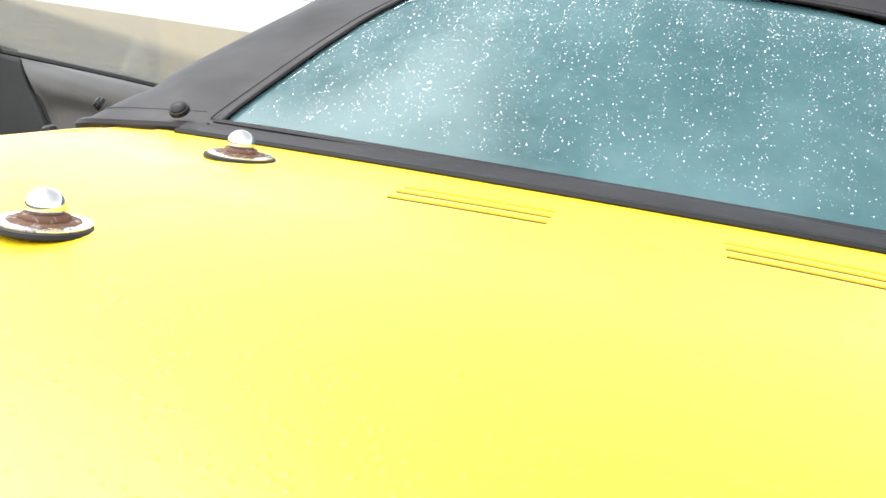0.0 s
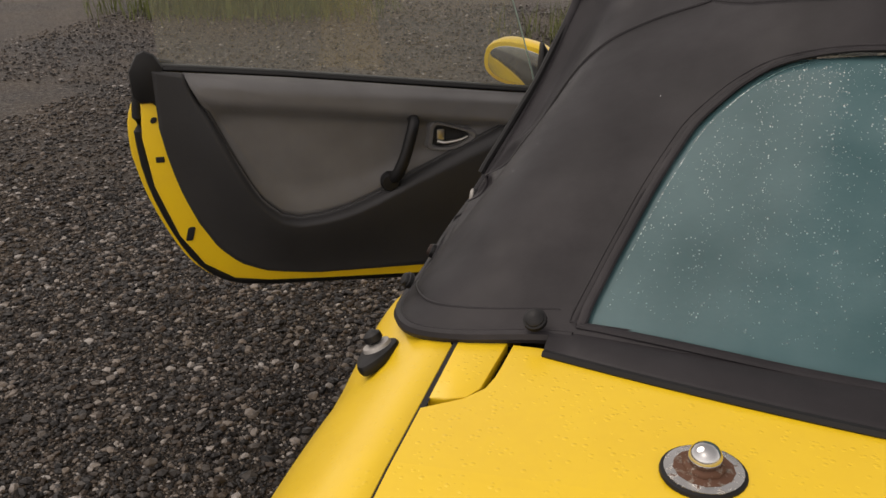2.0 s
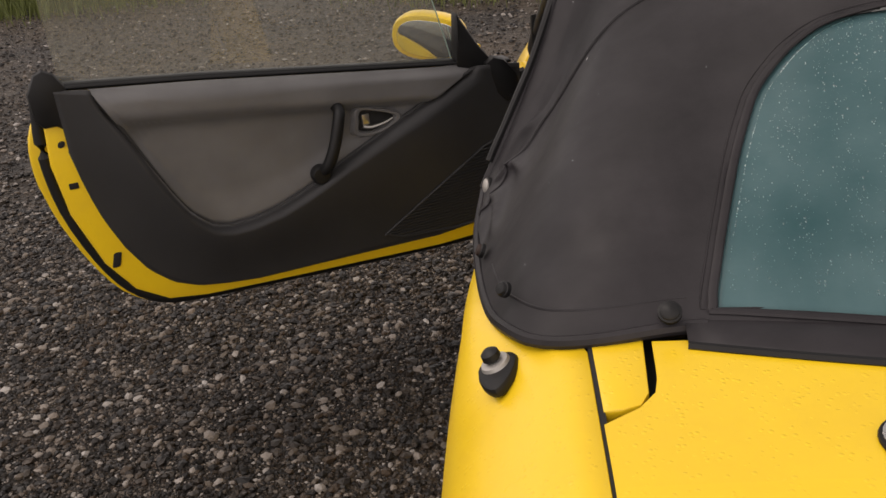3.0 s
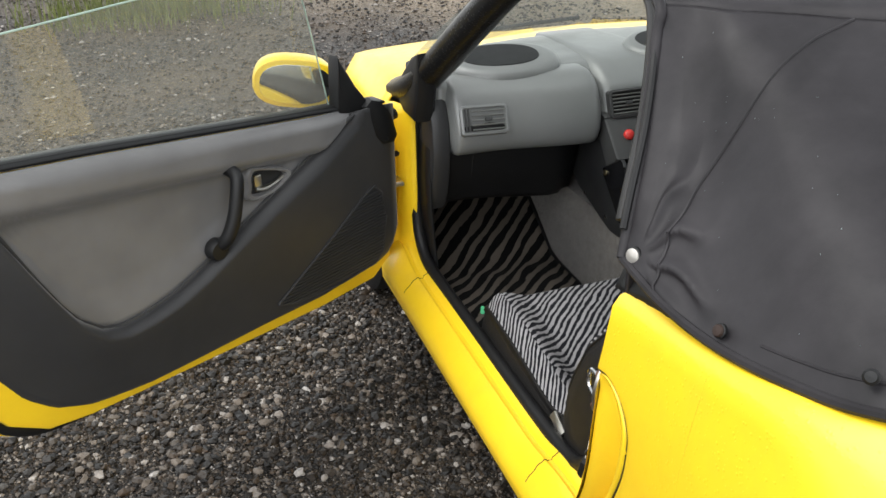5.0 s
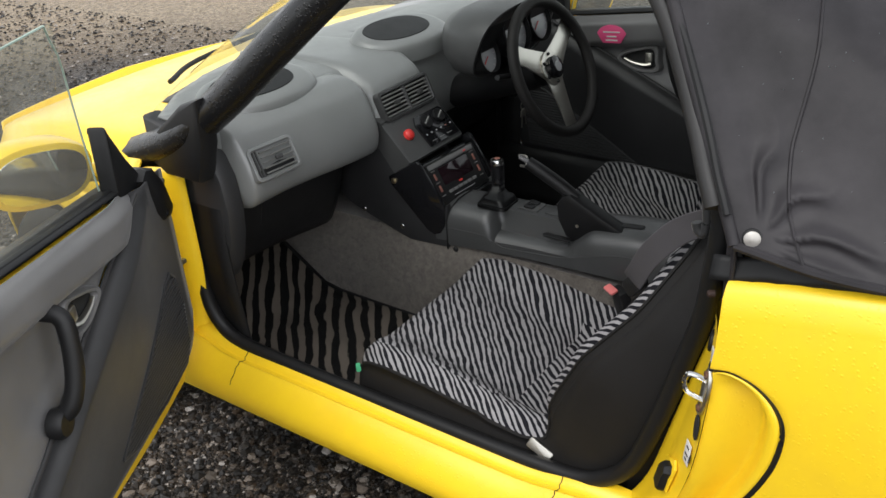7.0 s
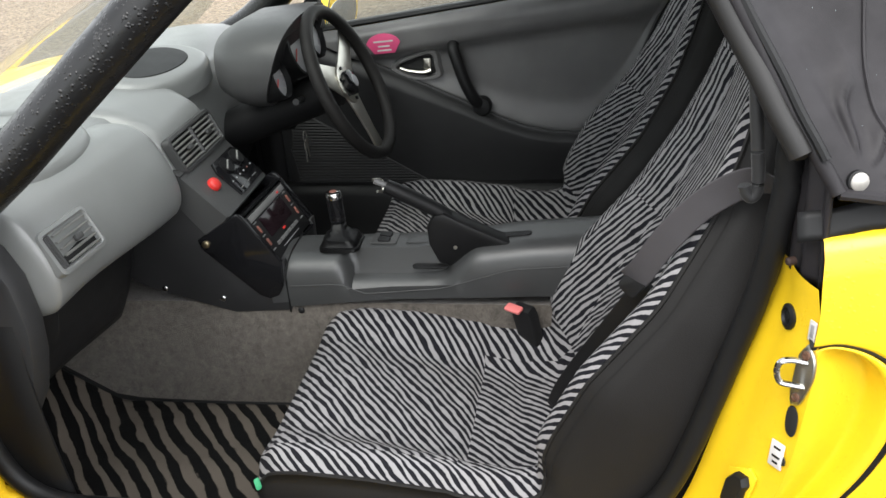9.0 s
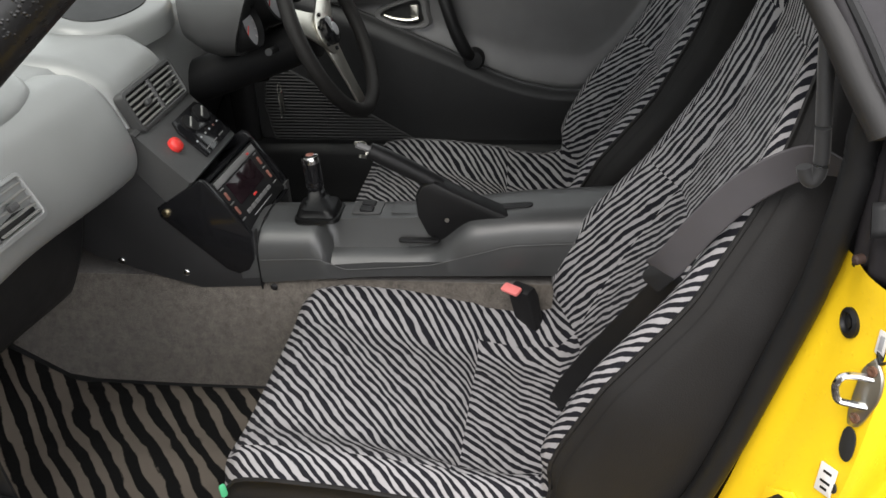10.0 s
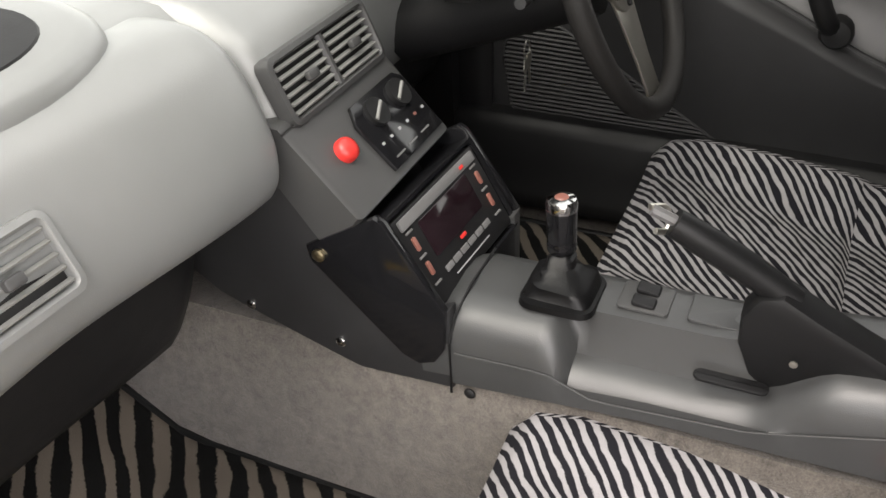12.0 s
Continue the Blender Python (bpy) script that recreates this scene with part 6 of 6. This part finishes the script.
part("seat_belt", surf(lambda i, k: pts[i] + Vector((0.012, 0.55, 0.75)).normalized() * 0.020 * k + Vector((0.0, 0.004, 0)), list(range(len(pts))), [-1, -0.9, 0, 0.9, 1]), BELT, car, "grey seat belt webbing", solid=0.002)
lap = curve([(-0.505, 1.60, 0.66), (-0.47, 1.645, 0.57), (-0.43, 1.695, 0.47), (-0.40, 1.725, 0.40), (-0.38, 1.74, 0.35)], 6)
part("lap_belt", surf(lambda i, k: lap[i] + Vector((0.35, 0.55, 0.55)).normalized() * 0.014 * k + Vector((0, -0.002, 0)), list(range(len(lap))), [-1, -0.9, 0, 0.9, 1]), BLACK, car, "black lap belt webbing", solid=0.002)
part("belt_tongue", prism(rounded(0.05, 0.03, 0.008), frame_at((-0.528, 1.615, 0.672), (0.1, 0.6, -0.75), (0.3, 0.6, 0.7)), 0.008, 0.003), BLACK, car, "black belt tongue")
part("belt_rod", tube(curve([(-0.575, 1.494, 1.0), (-0.588, 1.491, 0.938), (-0.594, 1.486, 0.879)], 4), 0.0078, 10), BLACK_TRIM, car, "grey plastic belt rod")
part("belt_hook", tube(curve([(-0.595, 1.486, 0.876), (-0.595, 1.483, 0.845), (-0.595, 1.484, 0.828), (-0.595, 1.489, 0.821), (-0.595, 1.495, 0.826), (-0.595, 1.498, 0.836)], 5), 0.0075, 10), BLACK_TRIM, car, "grey plastic belt hook")

part("seat_anchor", prism(rounded(0.05, 0.02, 0.004), frame_at((-0.588, 1.752, 0.322), (0, -0.85, -0.4), (0.3, 0.3, 0.9)), 0.005, 0.0015), STEEL, car, "bare metal seat belt anchor")
part("seat_tag", prism(rounded(0.010, 0.020, 0.004), frame_at((-0.575, 2.185, 0.335), (0.7, -0.6, 0), (0, 0.3, 1)), 0.003, 0.001), GREEN, car, "small green tag at the seat corner")
part("cover_screw", spin([(0.005, -0.006), (0.005, 0.002), (0.003, 0.004), (0.0, 0.004)], (-0.652, 1.452, 0.767), (-0.5, 1, 0), 14), OXIDE, car, "rusty trim screw")
# roll of black trim behind the door opening
part("pillar_trim", surf(lambda z, k: (-0.61 + 0.07 * k, lerp(JAMB_IN, z) - 0.02 - 0.09 * k, z), span(0.40, 0.95, 12), span(0, 1, 5)), BLACK, car, "black inner pillar trim", solid=0.01)
part("pillar_cover", surf(lambda z, k: (-0.616 - 0.054 * k + 0.25 * max(0.0, z - 0.86), 1.440 - 0.022 * k + 0.003 * math.sin(k * 13 + z * 9) + 0.004 * math.sin(math.pi * k), z), span(0.742, 0.905, 14), span(0, 1, 18)), CLOTH, car, "creased black vinyl pillar cover", solid=0.006)

# zebra mats
for cx, w, nm in ((-0.357, 0.196, "zebra-striped brown-grey and black passenger floor mat"), (0.31, 0.20, "zebra-striped brown-grey and black driver's floor mat")):
    mat = thing("floor_mat", (cx, 2.45, 0.155), nm, "mat", group="floor mats")

    def mat_pt(a, b):
        y = 2.10 + 0.80 * b
        rise = 0.60 * max(0.0, y - 2.64) - 0.012 * smooth(2.62, 2.68, y)
        x = cx + w * a
        return (x, y, 0.176 + rise + 0.004 * math.sin(9 * a + 5 * b))
    part("mat_cloth", surf(mat_pt, span(-1, 1, 20), span(0, 1, 28), lambda a, b, p, *_: (p.y * 0.743 - p.x * 0.669, 0.743 * p.x + 0.669 * p.y)), ZEBRA_MAT, mat, "zebra-striped pile", solid=0.008)
    rim = [mat_pt(a, 0) for a in span(-1, 1, 8)] + [mat_pt(1, b) for b in span(0, 1, 14)][1:] + [mat_pt(a, 1) for a in span(1, -1, 8)][1:] + [mat_pt(-1, b) for b in span(1, 0, 14)][1:]
    part("binding", tube(rim, 0.0075, 6), BLACK, mat, "black bound edge")

# sticker on the driver's door: a plain fan shape with print bars
sticker = thing("sticker", (0.60, 2.19, 0.727), "pink fan-shaped sticker with faded print on the door panel", "sticker")
fan = [(0.045 * math.sin(radians(a)), 0.008 + 0.032 * math.cos(radians(a)) - 0.012) for a in span(-75, 75, 12)] + [(0.026, -0.022), (-0.026, -0.022)]
stf = frame_at((0.572, 2.19, 0.728), (0, -1, 0.06), (0, 0.06, 1))
part("sheet", prism(fan, lambda a, b, n: stf(a, b, n), 0.0015, 0.0004), STICKER, sticker)
for b, w in ((0.008, 0.05), (-0.004, 0.03), (-0.014, 0.036)):
    part("print_bar", prism(rounded(w, 0.004, 0.001, cy=b), lambda a, c, n: stf(a, c, 0.0015 + n), 0.0006, 0.0002), WHITE, sticker)

# ---------------------------------------------------------------- loose stones on the yard
def stones(count, x0, x1, y0, y1, small, large, seed, coarse=True):
    """Many faceted pebbles as one mesh, lying half sunk in the ground."""
    rng = np.random.default_rng(seed)
    ico = bmesh.new()
    if coarse:
        bmesh.ops.create_icosphere(ico, subdivisions=1, radius=1.0)
    else:
        for p in ((1, 0, 0), (0, 1, 0), (-1, 0, 0), (0, -1, 0), (0, 0, 1), (0, 0, -1)):
            ico.verts.new(p)
        ico.verts.ensure_lookup_table()
        for i in range(4):
            for k in (4, 5):
                ico.faces.new([ico.verts[j] for j in ((i, (i + 1) % 4, k) if k == 4 else ((i + 1) % 4, i, k))])
        ico.verts.index_update()
    base = np.array([v.co for v in ico.verts])
    tri = np.array([[v.index for v in f.verts] for f in ico.faces])
    ico.free()
    r = small * (large / small) ** (rng.random(count) ** 2.4)
    place = np.stack([rng.uniform(x0, x1, count), rng.uniform(y0, y1, count), np.zeros(count)], 1)
    keep = ~((np.abs(place[:, 0]) < 0.5) & (place[:, 1] > 0.4) & (place[:, 1] < 3.4))
    r, place = r[keep], place[keep]
    count = len(r)
    squash = np.stack([rng.uniform(0.8, 1.35, count), rng.uniform(0.7, 1.1, count), rng.uniform(0.45, 0.8, count)], 1)
    bumpy = 1 + rng.uniform(-0.25, 0.25, (count, len(base)))
    v = base[None] * bumpy[:, :, None] * squash[:, None, :]
    a = rng.uniform(0, 2 * np.pi, count)
    t = rng.uniform(-0.4, 0.4, count)
    c, s = np.cos(a)[:, None], np.sin(a)[:, None]
    x, y, z = v[..., 0], v[..., 1], v[..., 2]
    y, z = y * np.cos(t)[:, None] - z * np.sin(t)[:, None], y * np.sin(t)[:, None] + z * np.cos(t)[:, None]
    v = np.stack([x * c - y * s, x * s + y * c, z], -1) * r[:, None, None]
    place[:, 2] = r * 0.28
    v = v + place[:, None, :]
    f = tri[None] + (np.arange(count) * len(base))[:, None, None]
    me = bpy.data.meshes.new("gravel")
    nv, nf = count * len(base), count * len(tri)
    me.vertices.add(nv)
    me.vertices.foreach_set("co", v.reshape(-1))
    me.loops.add(nf * 3)
    me.loops.foreach_set("vertex_index", f.reshape(-1).astype(np.int32))
    me.polygons.add(nf)
    me.polygons.foreach_set("loop_start", np.arange(0, nf * 3, 3, dtype=np.int32))
    me.polygons.foreach_set("use_smooth", np.zeros(nf, dtype=bool))
    me.update()
    me.validate()
    me.materials.append(PEBBLE)
    return tagged(new("gravel", me), "loose wet gravel stones, grey brown and white", "gravel", kind="stuff")


stones(150000, -2.5, -0.5, 0.95, 3.2, 0.0022, 0.0075, 3, False)
stones(24000, -2.7, -0.45, 0.9, 3.4, 0.005, 0.0155, 5)
stones(20000, -4.2, 1.2, 2.4, 5.0, 0.006, 0.016, 4)
stones(16000, -6.0, 2.2, 4.9, 9.0, 0.008, 0.019, 6, False)
stones(18000, -5.2, -2.5, 0.4, 3.4, 0.006, 0.016, 9, False)


# ---------------------------------------------------------------- rain on the glass
def beads(count, place, small, large, seed, name, label):
    rng = random.Random(seed)
    verts, faces = [], []
    for _ in range(count):
        p, n, run = place(rng)
        r = small * (large / small) ** (rng.random() ** 2.5)
        n = Vector(n).normalized()
        side = n.cross(Vector(run)).normalized()
        down = side.cross(n)
        k = len(verts)
        stretch = rng.uniform(1.0, 1.9)
        for i in range(6):
            a = math.pi * i / 3
            verts.append(Vector(p) + side * r * math.cos(a) + down * r * stretch * math.sin(a))
        for i in range(6):
            a = math.pi * i / 3
            verts.append(Vector(p) + n * r * 0.28 + (side * math.cos(a) + down * stretch * math.sin(a)) * r * 0.62)
        verts.append(Vector(p) + n * r * 0.36)
        for i in range(6):
            j = (i + 1) % 6
            faces += [(k + i, k + j, k + 6 + j, k + 6 + i), (k + 6 + i, k + 6 + j, k + 12)]
    me = bpy.data.meshes.new(name)
    me.from_pydata(verts, [], faces)
    me.polygons.foreach_set("use_smooth", [True] * len(faces))
    me.materials.append(WATER)
    ob = tagged(new(name, me), label, "water drops", kind="stuff")
    ob.visible_shadow = False
    return ob


RUNS = [-0.43 + 0.0215 * i + 0.008 * math.sin(i * 2.7) for i in range(40)]


def on_window(rng):
    v = 0.80 - 0.72 * rng.random() ** 1.5
    x = rng.choice(RUNS) + rng.gauss(0, 0.003) if rng.random() < 0.45 else rng.uniform(-0.43, 0.43)
    lim = ease(WIN_EDGE, v) - 0.012
    x = max(-lim, min(lim, x))
    return rear_plane(x, v, -0.0034), (0, -0.62, 0.78), (0, -0.78, -0.62)


beads(8000, on_window, 0.00025, 0.0009, 11, "rain_drops", "rain drops beaded on the rear window")


def on_cloth(rng):
    u, v = rng.uniform(0.45, 0.98), rng.uniform(0.1, 1.0)
    p, q, s = Vector(wall(-1, u, v)), Vector(wall(-1, u + 0.01, v)), Vector(wall(-1, u, min(1, v + 0.02) if v < 0.97 else v - 0.02))
    return p + Vector((-0.85, -0.3, 0.45)) * 0.002, Vector((-0.85, -0.3, 0.45)), (0, 0, -1)


beads(45, on_cloth, 0.0004, 0.0009, 12, "rain_drops", "rain drops on the black soft top")

# ---------------------------------------------------------------- grass at the yard's edge
rng = random.Random(8)
verts, faces = [], []
for _ in range(5200):
    tuft = rng.choice(((-4.5, 7.9), (-4.9, 8.2), (-5.3, 7.7), (-4.7, 8.6), (-5.1, 8.4), (-1.1, 7.5)))
    x, y = tuft[0] + rng.gauss(0, 0.45), tuft[1] + rng.gauss(0, 0.22)
    h, a, lean = rng.uniform(0.08, 0.30), rng.uniform(0, 6.28), rng.uniform(0.0, 0.12)
    k = len(verts)
    dx, dy = 0.004 * math.cos(a), 0.004 * math.sin(a)
    lx, ly = lean * math.sin(a * 3), lean * math.cos(a * 3)
    verts += [(x - dx, y - dy, 0), (x + dx, y + dy, 0), (x + lx * 0.4 + dx * 0.7, y + ly * 0.4 + dy * 0.7, h * 0.6), (x + lx * 0.4 - dx * 0.7, y + ly * 0.4 - dy * 0.7, h * 0.6), (x + lx, y + ly, h)]
    faces += [(k, k + 1, k + 2, k + 3), (k + 3, k + 2, k + 4)]
me = bpy.data.meshes.new("grass")
me.from_pydata(verts, [], faces)
me.materials.append(GRASS)
tagged(new("grass", me), "rough yellow-green grass at the edge of the gravel", "grass", kind="stuff")
